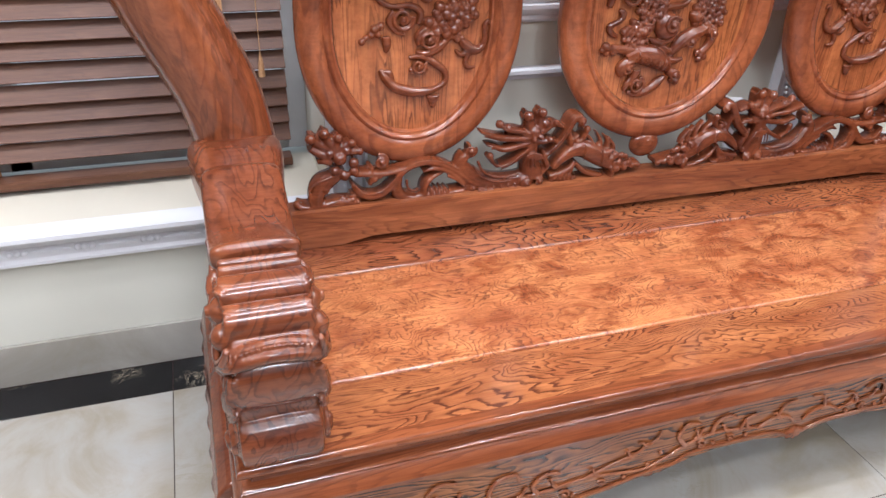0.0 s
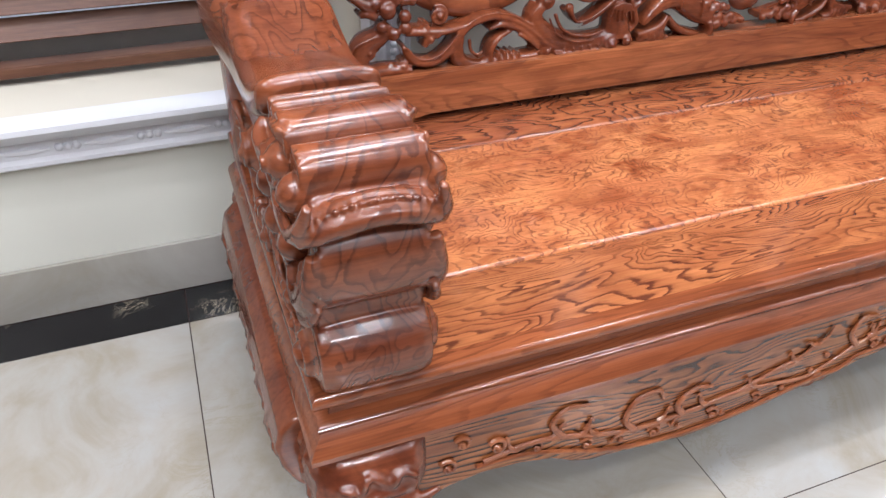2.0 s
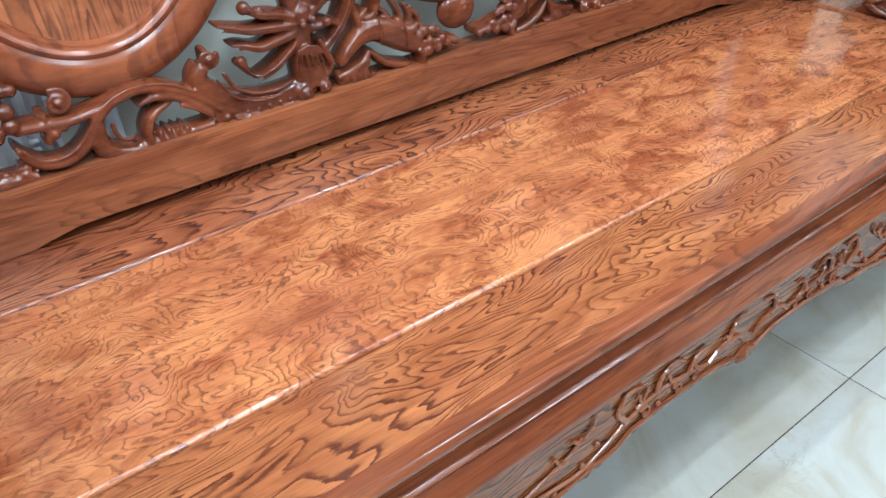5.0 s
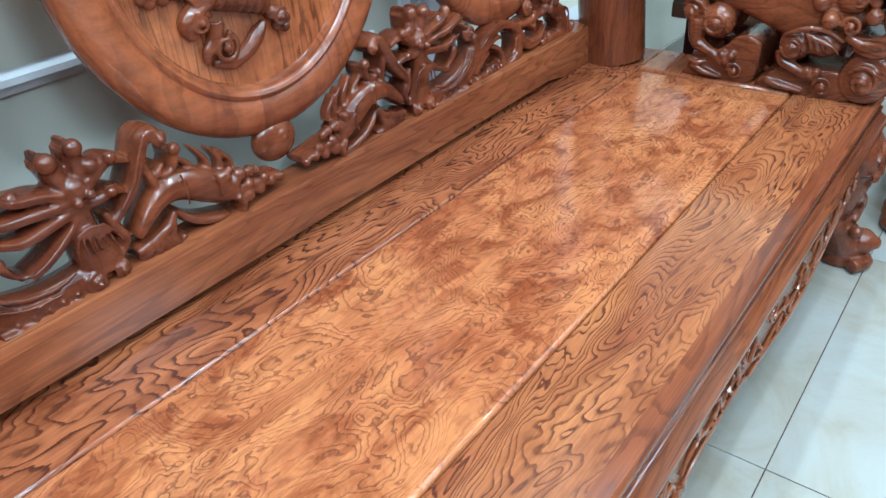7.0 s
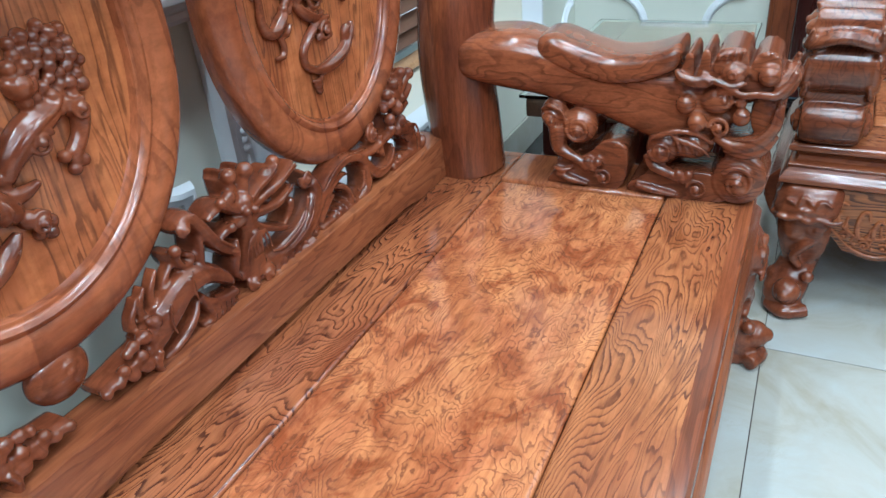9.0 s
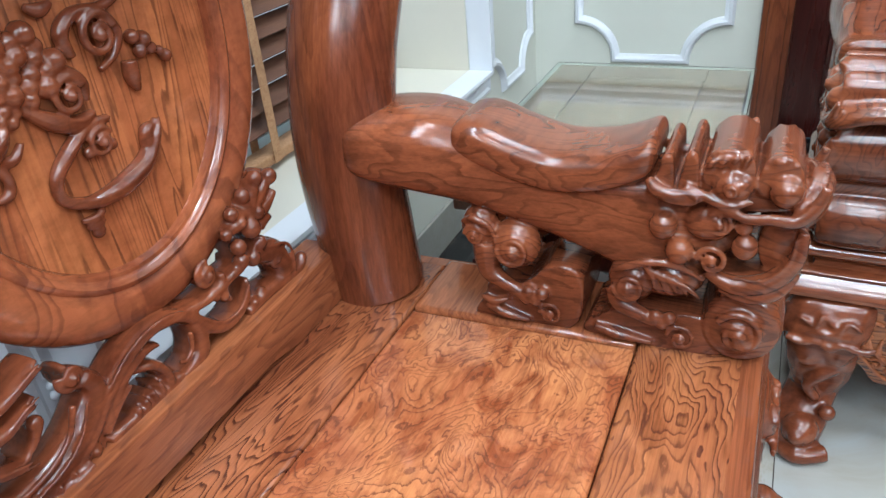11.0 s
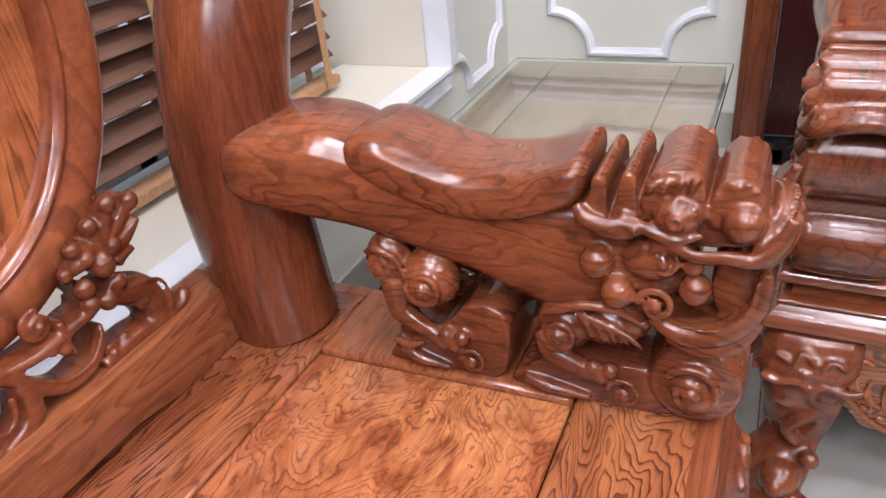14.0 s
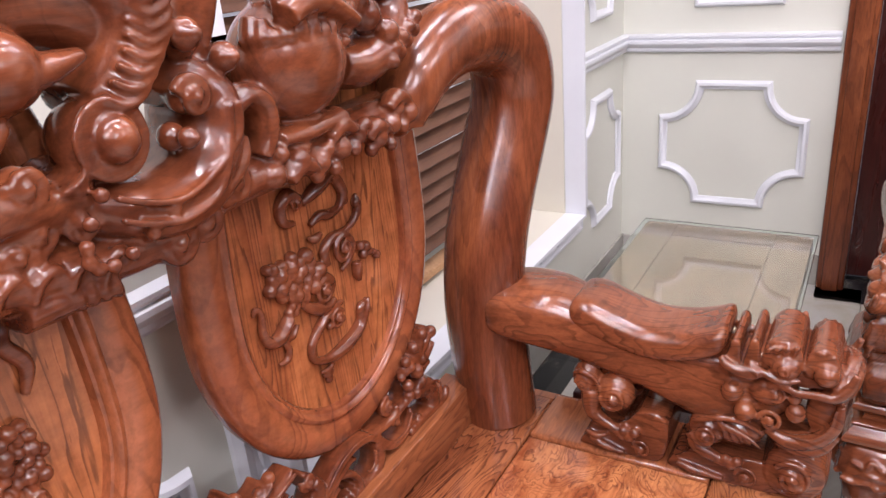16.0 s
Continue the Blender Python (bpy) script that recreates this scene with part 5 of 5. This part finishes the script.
def relief_middle(bm, cx, y):
    """Two maned beasts playing with a ball and ribbons, in crisp low relief."""
    def P(pts, ridge=True):
        sweep(bm, [(cx + x, y - 0.003, z, r) for x, z, r in pts], 12, 6, 0.9)
        if ridge:
            sweep(bm, [(cx + x + 0.25 * r, y - 0.003 - 0.72 * r, z + 0.25 * r, 0.28 * r) for x, z, r in pts], 6, 6)
    def B(x, z, r, k_=0.95):
        ball(bm, (cx + x, y - 0.004, z), r, (1, k_, 1), 12)
    def V(x, z, r, d=1, start=0.7, up=0.010):
        volute(bm, cx + x, y - up, z, r, d, 1.5, start, 0.22, 0.005)
    def mane(x, z, n, spread, r):
        for i in range(n):
            a, q = i * 2.399963, spread * math.sqrt((i + 0.5) / n)
            B(x + q * math.cos(a), z + q * math.sin(a), r * (1.0 + 0.25 * (i % 3 == 0)), 1.25)
    # beast with its back to the ground: curl, mane, head, barrel body, legs, tail
    P([(-0.085, 0.985, 0.010), (-0.105, 1.012, 0.014), (-0.14, 1.015, 0.014), (-0.168, 0.99, 0.012), (-0.178, 0.958, 0.008)])
    V(-0.119, 0.984, 0.030)
    mane(-0.062, 0.958, 30, 0.042, 0.0078)
    P([(-0.150, 0.950, 0.005), (-0.138, 0.942, 0.009), (-0.142, 0.926, 0.007), (-0.168, 0.914, 0.008), (-0.165, 0.898, 0.008), (-0.145, 0.888, 0.005)])
    mane(-0.096, 0.890, 32, 0.037, 0.0072)
    V(-0.066, 0.908, 0.014, -1); B(-0.078, 0.898, 0.013, 1.5)
    P([(-0.112, 0.832, 0.014), (-0.085, 0.842, 0.023), (-0.04, 0.834, 0.027), (-0.002, 0.814, 0.020), (0.012, 0.80, 0.012)], False)
    for i in range(6):
        x, z = -0.088 + 0.016 * i, 0.842 - 0.005 * i
        P([(x - 0.006, z + 0.020, 0.002), (x + 0.002, z + 0.008, 0.0032), (x + 0.002, z - 0.008, 0.0032), (x - 0.004, z - 0.020, 0.002)], False)
        sweep(bm, [(cx + x - 0.004, y - 0.014, z + 0.018, 0.002), (cx + x + 0.004, y - 0.026, z, 0.003), (cx + x - 0.002, y - 0.014, z - 0.018, 0.002)], 6, 4)
    P([(-0.10, 0.852, 0.013), (-0.13, 0.856, 0.012), (-0.165, 0.860, 0.011)])
    for x, z, r in ((-0.172, 0.864, 0.012), (-0.170, 0.850, 0.009), (-0.182, 0.856, 0.007), (-0.150, 0.850, 0.009)):
        B(x, z, r, 1.1)
    P([(-0.098, 0.826, 0.017), (-0.120, 0.810, 0.017), (-0.115, 0.79, 0.010)])
    V(-0.108, 0.810, 0.018, 1, 0.2, 0.014)
    P([(-0.078, 0.802, 0.014), (-0.086, 0.78, 0.012), (-0.10, 0.765, 0.009), (-0.104, 0.75, 0.005)])
    V(-0.074, 0.766, 0.022, -1, 1.2)
    P([(-0.095, 0.748, 0.006), (-0.062, 0.741, 0.010), (-0.03, 0.752, 0.012), (-0.010, 0.768, 0.012), (0.006, 0.782, 0.006)])
    for x, z, r in ((0.033, 0.786, 0.013), (0.046, 0.778, 0.009), (0.020, 0.792, 0.012), (0.042, 0.766, 0.009), (0.028, 0.770, 0.008)):
        B(x, z, r, 1.1)
    V(0.030, 0.784, 0.014, 1, 0.5, 0.014)
    P([(-0.004, 0.826, 0.008), (0.024, 0.820, 0.010), (0.050, 0.824, 0.005)])
    # ball with its swirl and the ribbon through it
    ball(bm, (cx - 0.012, y - 0.004, 0.908), 0.034, (1, 0.7, 1), 24)
    V(-0.008, 0.914, 0.022, 1, 0.5, 0.026)
    P([(-0.046, 0.918, 0.006), (-0.040, 0.940, 0.009), (-0.016, 0.952, 0.010), (0.020, 0.956, 0.009), (0.042, 0.968, 0.005)])
    P([(-0.055, 0.880, 0.004), (-0.034, 0.870, 0.009), (-0.004, 0.870, 0.009), (0.014, 0.884, 0.007), (0.018, 0.900, 0.004)])
    P([(-0.024, 0.860, 0.005), (-0.006, 0.850, 0.009), (0.010, 0.842, 0.007), (0.016, 0.824, 0.005)])
    # second beast: flank, mane, legs
    P([(0.014, 0.840, 0.010), (0.030, 0.862, 0.017), (0.056, 0.880, 0.020), (0.09, 0.893, 0.016), (0.105, 0.906, 0.010)])
    V(0.060, 0.868, 0.018, 1, 0.2, 0.016)
    mane(0.102, 0.938, 40, 0.049, 0.0076)
    B(0.064, 0.928, 0.016, 1.2); V(0.066, 0.930, 0.014, -1, 0.4, 0.014)
    P([(0.105, 0.896, 0.013), (0.126, 0.882, 0.014), (0.120, 0.856, 0.011), (0.102, 0.836, 0.011)])
    for x, z in ((0.102, 0.830), (0.090, 0.838), (0.112, 0.826), (0.098, 0.820)):
        B(x, z, 0.0085, 1.1)
    V(0.124, 0.884, 0.013, 1, 0.9, 0.014)
    # clouds and ribbons above
    P([(0.0, 1.0, 0.006), (0.03, 1.02, 0.010), (0.07, 1.03, 0.012), (0.10, 1.06, 0.010), (0.08, 1.09, 0.008), (0.03, 1.10, 0.005)])
    P([(-0.12, 1.07, 0.006), (-0.08, 1.09, 0.010), (-0.03, 1.075, 0.010), (0.0, 1.05, 0.006)])
    P([(0.15, 1.0, 0.005), (0.16, 1.03, 0.009), (0.145, 1.06, 0.009), (0.155, 1.085, 0.005)])
    V(0.085, 1.05, 0.018); V(-0.045, 1.075, 0.016, -1)


def half_crest(bm, s, y):
    """One half of the deep carved crest: great scrolls, a gourd, clouds along the lower edge."""
    def P(pts, n=12, sq=1.0, dy=0.0):
        n = 22 if max(q[2] for q in pts) > 0.02 else 12
        sweep(bm, [(s * x, y + dy, z, r * 1.1) for x, z, r in pts], n, 6, sq * 1.35)
    def V(x, z, r, d=1, dy=-0.03, start=0.4):
        volute(bm, s * x, y + dy, z, r, -s * d, 1.4, start if s < 0 else math.pi - start, 0.34, 0.010)
        ball(bm, (s * x, y + dy + 0.012, z), r * 0.85)
    def B(x, z, r, dy=-0.01, sc=(1, 1, 1)):
        ball(bm, (s * x, y + dy, z), r, sc, 14 if r < 0.03 else 40)
    # hook that carries the big eye and the U-shaped scroll
    P([(0.20, 1.20, 0.02), (0.235, 1.178, 0.030), (0.285, 1.165, 0.034), (0.335, 1.178, 0.036), (0.372, 1.215, 0.036), (0.378, 1.26, 0.034), (0.35, 1.285, 0.024), (0.325, 1.27, 0.016)], 14, 1.25)
    B(0.235, 1.250, 0.040, -0.02); B(0.238, 1.250, 0.024, -0.052)
    V(0.337, 1.268, 0.022, 1, -0.05); B(0.315, 1.232, 0.016, -0.035); B(0.352, 1.322, 0.020, -0.03)
    P([(0.245, 1.275, 0.028), (0.285, 1.305, 0.032), (0.30, 1.345, 0.033), (0.28, 1.39, 0.032), (0.23, 1.41, 0.03), (0.17, 1.40, 0.028), (0.11, 1.375, 0.026)], 14, 1.2)
    for i in range(7):
        a = i / 6
        B(0.262 + 0.04 * math.sin(a * 2.6), 1.285 + 0.085 * a, 0.014, -0.04)
    P([(0.39, 1.23, 0.012), (0.385, 1.29, 0.014), (0.40, 1.35, 0.02), (0.41, 1.41, 0.024), (0.38, 1.45, 0.02)], 12, 1.3)
    P([(0.19, 1.225, 0.03), (0.205, 1.19, 0.02), (0.165, 1.205, 0.026), (0.12, 1.215, 0.030), (0.06, 1.222, 0.032), (0.0, 1.225, 0.032)], 12, 1.3)
    V(0.145, 1.232, 0.022, -1, -0.045)
    B(0.15, 1.325, 0.042, -0.03, (1.15, 1, 0.9)); P([(0.17, 1.32, 0.016), (0.20, 1.322, 0.013), (0.235, 1.328, 0.006)], 10, 1.0, -0.04)
    P([(0.08, 1.345, 0.034), (0.16, 1.372, 0.038), (0.225, 1.372, 0.038), (0.275, 1.345, 0.034), (0.30, 1.30, 0.024)], 16, 1.0, 0.022)
    B(0.09, 1.29, 0.03, -0.03); P([(0.08, 1.275, 0.014), (0.12, 1.265, 0.014), (0.15, 1.285, 0.010)], 10, 1, -0.03)
    P([(0.0, 1.30, 0.05), (0.05, 1.36, 0.045), (0.12, 1.40, 0.035)], 14, 1.0, 0.0)
    for dz, r in ((0.011, 0.0034), (-0.011, 0.0034)):
        P([(0.215, 1.190 + dz, r), (0.245, 1.176 + dz, r), (0.29, 1.166 + dz, r), (0.34, 1.182 + dz, r), (0.372 + dz * 0.6, 1.22, r), (0.380 + dz * 0.6, 1.255, r)], 8, 1.0, -0.065)
    for i in range(10):
        a = i / 9
        x, z = 0.262 + 0.045 * math.sin(a * 2.4), 1.285 + 0.115 * a
        P([(x - 0.026, z + 0.004, 0.003), (x - 0.006, z - 0.008, 0.005), (x + 0.018, z - 0.002, 0.004), (x + 0.028, z + 0.008, 0.003)], 8, 1.0, -0.0525)
    # rings round the great eye, knobs on the tall leaf and the U scroll
    for r in (0.029, 0.037):
        P([(0.237 + r * math.cos(math.pi * i / 6), 1.250 + r * math.sin(math.pi * i / 6), 0.0038) for i in range(13)], 8, 0.7, -0.050)
    for x, z, r, dy in ((0.392, 1.30, 0.017, -0.05), (0.345, 1.33, 0.018, -0.05), (0.40, 1.40, 0.015, -0.05), (0.315, 1.232, 0.012, -0.06), (0.12, 1.385, 0.02, -0.05), (0.30, 1.40, 0.016, -0.05)):
        B(x, z, r, dy)
        B(x, z, r * 0.5, dy - r * 0.8)
    for i in range(9):
        a = math.pi * (0.15 + 0.7 * i / 8)
        B(0.29 + 0.115 * math.cos(a + 1.2), 1.225 + 0.085 * math.sin(a + 3.4), 0.008, -0.06)
    for i in range(6):
        P([(0.02 + 0.035 * i, 1.142 - 0.004 * i, 0.004), (0.03 + 0.035 * i, 1.160 - 0.004 * i, 0.006), (0.048 + 0.035 * i, 1.165 - 0.004 * i, 0.005), (0.056 + 0.035 * i, 1.150 - 0.004 * i, 0.003)], 8, 1.0, -0.042)
    # gourd and its stand
    B(0.535, 1.275, 0.082, -0.01, (1.0, 0.85, 0.95)); B(0.55, 1.375, 0.055, -0.01)
    V(0.575, 1.36, 0.036, 1, -0.065)
    P([(0.48, 1.33, 0.014), (0.52, 1.345, 0.016), (0.56, 1.335, 0.014), (0.61, 1.31, 0.010)], 10, 1, -0.065)
    for i in range(12):
        a = math.pi * (0.06 + 0.88 * i / 11)
        P([(0.535 - 0.070 * math.cos(a), 1.325 + 0.010 * math.sin(a * 6), 0.007), (0.535 - 0.074 * math.cos(a), 1.306, 0.010), (0.535 - 0.078 * math.cos(a), 1.296, 0.004)], 8, 1.0, -0.012 - 0.05 * math.sin(a))
    V(0.505, 1.352, 0.026, -1, -0.055); V(0.62, 1.325, 0.020, 1, -0.045); B(0.60, 1.30, 0.008, -0.06); B(0.588, 1.288, 0.006, -0.066)
    P([(0.44, 1.175, 0.012), (0.455, 1.20, 0.014), (0.455, 1.235, 0.015), (0.43, 1.25, 0.014), (0.408, 1.235, 0.012), (0.405, 1.20, 0.010)], 10, 1.4, -0.02)
    P([(0.47, 1.188, 0.012), (0.53, 1.186, 0.014), (0.60, 1.19, 0.012)], 10, 1.6, -0.02)
    P([(0.62, 1.25, 0.026), (0.67, 1.245, 0.032), (0.72, 1.265, 0.034), (0.755, 1.30, 0.030), (0.77, 1.35, 0.024)], 12, 1.2)
    for i in range(8):
        B(0.70 + 0.010 * i, 1.243 + 0.006 * i + 0.012 * (i % 2), 0.011, -0.058)
    B(0.68, 1.31, 0.026, -0.03); B(0.735, 1.355, 0.032, -0.02); V(0.665, 1.335, 0.022, -1, -0.04); B(0.705, 1.285, 0.018, -0.05)
    # lower edge: cloud band with scrolls and pearls
    P([(0.0, 1.16, 0.030), (0.08, 1.155, 0.03), (0.16, 1.14, 0.030), (0.24, 1.13, 0.028), (0.31, 1.13, 0.028), (0.37, 1.145, 0.026), (0.44, 1.15, 0.028), (0.53, 1.15, 0.028), (0.62, 1.155, 0.026), (0.71, 1.16, 0.026), (0.79, 1.16, 0.026)], 12, 1.3, 0.012)
    for x, z, r, d in ((0.29, 1.122, 0.028, 1), (0.335, 1.135, 0.024, -1), (0.385, 1.158, 0.024, 1), (0.125, 1.172, 0.024, 1), (0.15, 1.188, 0.022, -1), (0.19, 1.182, 0.022, 1), (0.065, 1.16, 0.03, -1), (0.76, 1.168, 0.022, 1)):
        V(x, z, r, d, -0.032)
    P([(0.25, 1.155, 0.012), (0.30, 1.148, 0.013), (0.35, 1.158, 0.012), (0.395, 1.185, 0.010), (0.405, 1.21, 0.006)], 10, 1, -0.04)
    for i in range(4):
        P([(0.165 + 0.013 * i, 1.128 - 0.002 * i, 0.008), (0.168 + 0.013 * i, 1.116 - 0.002 * i, 0.009), (0.172 + 0.014 * i, 1.103 - 0.001 * i, 0.006)], 8, 1.3, -0.03)
    P([(0.12, 1.12, 0.02), (0.16, 1.118, 0.02), (0.21, 1.112, 0.014)], 10, 1.2, -0.01)
    for i in range(22):
        x = 0.45 + 0.0145 * i
        z = 1.148 + 0.020 * math.sin(i * 2.1) + 0.010 * math.sin(i * 0.7)
        B(x, z, 0.011 + 0.005 * (i % 3 == 0), -0.036 - 0.004 * (i % 2))
    for x0, z0 in ((0.47, 1.135), (0.56, 1.165), (0.64, 1.145), (0.70, 1.175)):
        P([(x0, z0, 0.009), (x0 + 0.02, z0 + 0.014, 0.012), (x0 + 0.045, z0 + 0.006, 0.010), (x0 + 0.06, z0 - 0.008, 0.005)], 9, 1, -0.038)
    P([(0.745, 1.13, 0.014), (0.775, 1.15, 0.022), (0.785, 1.18, 0.018)], 10, 1.2, -0.01)


def back_rail(parent, half):
    """Straight rail of the back, arched off the seat between its feet."""
    x1 = half - 0.145
    bm = bmesh.new()
    low = [(-x1, SEAT + 0.0005), (-x1 + 0.15, SEAT + 0.0005), (-x1 + 0.165, SEAT + 0.006), (-x1 + 0.185, SEAT + 0.013), (-x1 + 0.22, SEAT + 0.016)]
    outline = low + [(-x, z) for x, z in low[::-1]] + [(x1, 0.535), (-x1, 0.535)]
    extrude(bm, outline, 0.515, 0.585, "y", 0.003, 2)
    return part("back_rail", bm, M_END, parent, "straight reddish back rail arched off the seat")


def big_sofa():
    sofa = tagged(empty("sofa", pose(0.022, 0, 0)), "long glossy carved rosewood sofa with three oval back panels", "sofa", "rosewood suite")
    half = 1.125
    seat_boards(sofa, half)
    front_apron(sofa, half)
    for s in (-1, 1):
        side_apron(sofa, half, s)
        leg(sofa, s * (half - 0.06), FRONT + 0.055, s, -1)
        leg(sofa, s * (half - 0.06), 0.545, s, 1)
        post(sofa, half, s, 1.0, -0.028 if s > 0 else 0.0, 0.985 if s > 0 else 1.01)
        armrest(sofa, half, s, *((-0.020, 0.030, 0.947, 1.0) if s > 0 else (0.0, 0.020, 1.0, 1.015)))
    rail = back_rail(sofa, half)
    bm = bmesh.new()
    for s in (-1, 1):
        half_frieze(bm, s, 0.548)
    ball(bm, (0.002, 0.562, 0.602), 0.040, (1.08, 0.52, 0.92), 28)
    volute(bm, 0.008, 0.542, 0.606, 0.012, 1, 1.2, 0.5, 0.16, 0.001)
    carved("frieze", bm, M_CARVE, rail, "openwork frieze of dragons, scrolls and a pearl", 0.0024, 1).matrix_basis = Matrix.Translation((-0.012, 0.010, -0.002))
    medallion(sofa, -0.650, 0.254, 0.562, lambda bm, cx, y: relief_side(bm, cx, y, -1))
    medallion(sofa, 0.004, 0.292, 0.560, relief_middle)
    medallion(sofa, 0.646, 0.276, 0.558, relief_side)
    bm = bmesh.new()
    for s in (-1, 1):
        half_crest(bm, s, 0.53)
    carved("crest", bm, M_CARVE, sofa, "deeply carved crest with scrolls, gourds and clouds", 0.003, 1).matrix_basis = Matrix.Translation((0.016, -0.016, -0.006))
    return sofa


def armchair():
    chair = tagged(empty("armchair", pose(1.471, -0.626, 0, 0, 0, -92.5)), "matching carved rosewood armchair standing beside the sofa", "armchair", "rosewood suite")
    half = 0.43
    seat_boards(chair, half)
    front_apron(chair, half)
    for s in (-1, 1):
        side_apron(chair, half, s)
        leg(chair, s * (half - 0.06), FRONT + 0.055, s, -1)
        leg(chair, s * (half - 0.06), 0.545, s, 1)
        post(chair, half, s, 0.4)
        armrest(chair, half, s)
    rail = back_rail(chair, half)
    bm = bmesh.new()
    for s in (-1, 1):
        half_frieze(bm, s, 0.548, 0.3)
    carved("frieze", bm, M_CARVE, rail, "openwork carved frieze", 0.004, 2)
    medallion(chair, 0.0, 0.262, 0.553, relief_side)
    return chair


big_sofa()
armchair()


# ---- corner table with a glass top ----
def corner_table(x0, x1, y0, y1, top):
    t = tagged(empty("corner_table"), "low wooden corner table under a glass sheet beside the sofa", "table")
    z = top - 0.008
    part("tabletop_frame", boxed(x0, x1, y0, y1, z - 0.05, z - 0.006, bevel=0.006), M_TABLE, t)
    inner = 0.095
    part("tabletop_panel", boxed(x0 + inner, x1 - inner, y0 + inner, y1 - inner, z - 0.0058, z - 0.001, bevel=0.002), M_TABLE, t)
    for a, b, c, d in ((x0, x1, y0, y0 + inner - 0.004), (x0, x1, y1 - inner + 0.004, y1), (x0, x0 + inner - 0.004, y0 + inner - 0.003, y1 - inner + 0.003), (x1 - inner + 0.004, x1, y0 + inner - 0.003, y1 - inner + 0.003)):
        part("tabletop_rail", boxed(a, b, c, d, z - 0.0057, z - 0.0012, bevel=0.0015), M_TABLE, t)
    part("table_apron", boxed(x0 + 0.03, x1 - 0.03, y0 + 0.03, y1 - 0.03, z - 0.16, z - 0.051, bevel=0.008), M_DOOR, t)
    for x in (x0 + 0.05, x1 - 0.05):
        for y in (y0 + 0.05, y1 - 0.05):
            part("table_leg", boxed(x - 0.03, x + 0.03, y - 0.03, y + 0.03, 0, z - 0.161, bevel=0.006), M_DOOR, t)
    part("shelf", boxed(x0 + 0.05, x1 - 0.05, y0 + 0.05, y1 - 0.05, 0.12, 0.15, bevel=0.004), M_DOOR, t)
    g = part("glass_sheet", boxed(x0 - 0.012, x1 + 0.012, y0 - 0.012, y1 + 0.012, z, top, bevel=0.0015), M_GLASS, t, "clear glass sheet with greenish polished edges")
    g.visible_shadow = False


corner_table(1.21, 1.945, -0.047, 0.405, 0.566)


# ---- floor pieces: black border and cream tiles ----
def floor_piece(name, x0, x1, y0, y1, material):
    return part(name, boxed(x0 + 0.001, x1 - 0.001, y0 + 0.001, y1 - 0.001, -0.0014, 0.0, bevel=0.0004, seg=1), material, floor)


TILE = 0.805
for i in range(8):
    a = 0.35 + TILE * (i - 5)
    a, b = max(a, LEFT_X), min(a + TILE, RIGHT_X)
    if b > a:
        floor_piece("border_tile", a, b, WALL_Y - 0.012 - BORDER, WALL_Y - 0.0125, M_BLACK)
floor_piece("border_tile", RIGHT_X - BORDER, RIGHT_X + 0.14, DOOR_Y[0], DOOR_Y[1] + 0.1, M_BLACK)
ROWS_Y = [WALL_Y - 0.012 - BORDER, -0.195, -0.195 - TILE, -0.195 - 2 * TILE, -0.195 - 3 * TILE, -0.195 - 4 * TILE, FRONT_Y]
for y1, y0 in zip(ROWS_Y, ROWS_Y[1:]):
    for i in range(-5, 5):
        a, b = max(0.35 + TILE * i, LEFT_X), min(0.35 + TILE * (i + 1), RIGHT_X - (BORDER if y0 > -1.5 and y1 < 0 else 0))
        if b - a > 0.02 and y1 - y0 > 0.02:
            floor_piece("floor_tile", a, b, y0, y1, M_TILE)
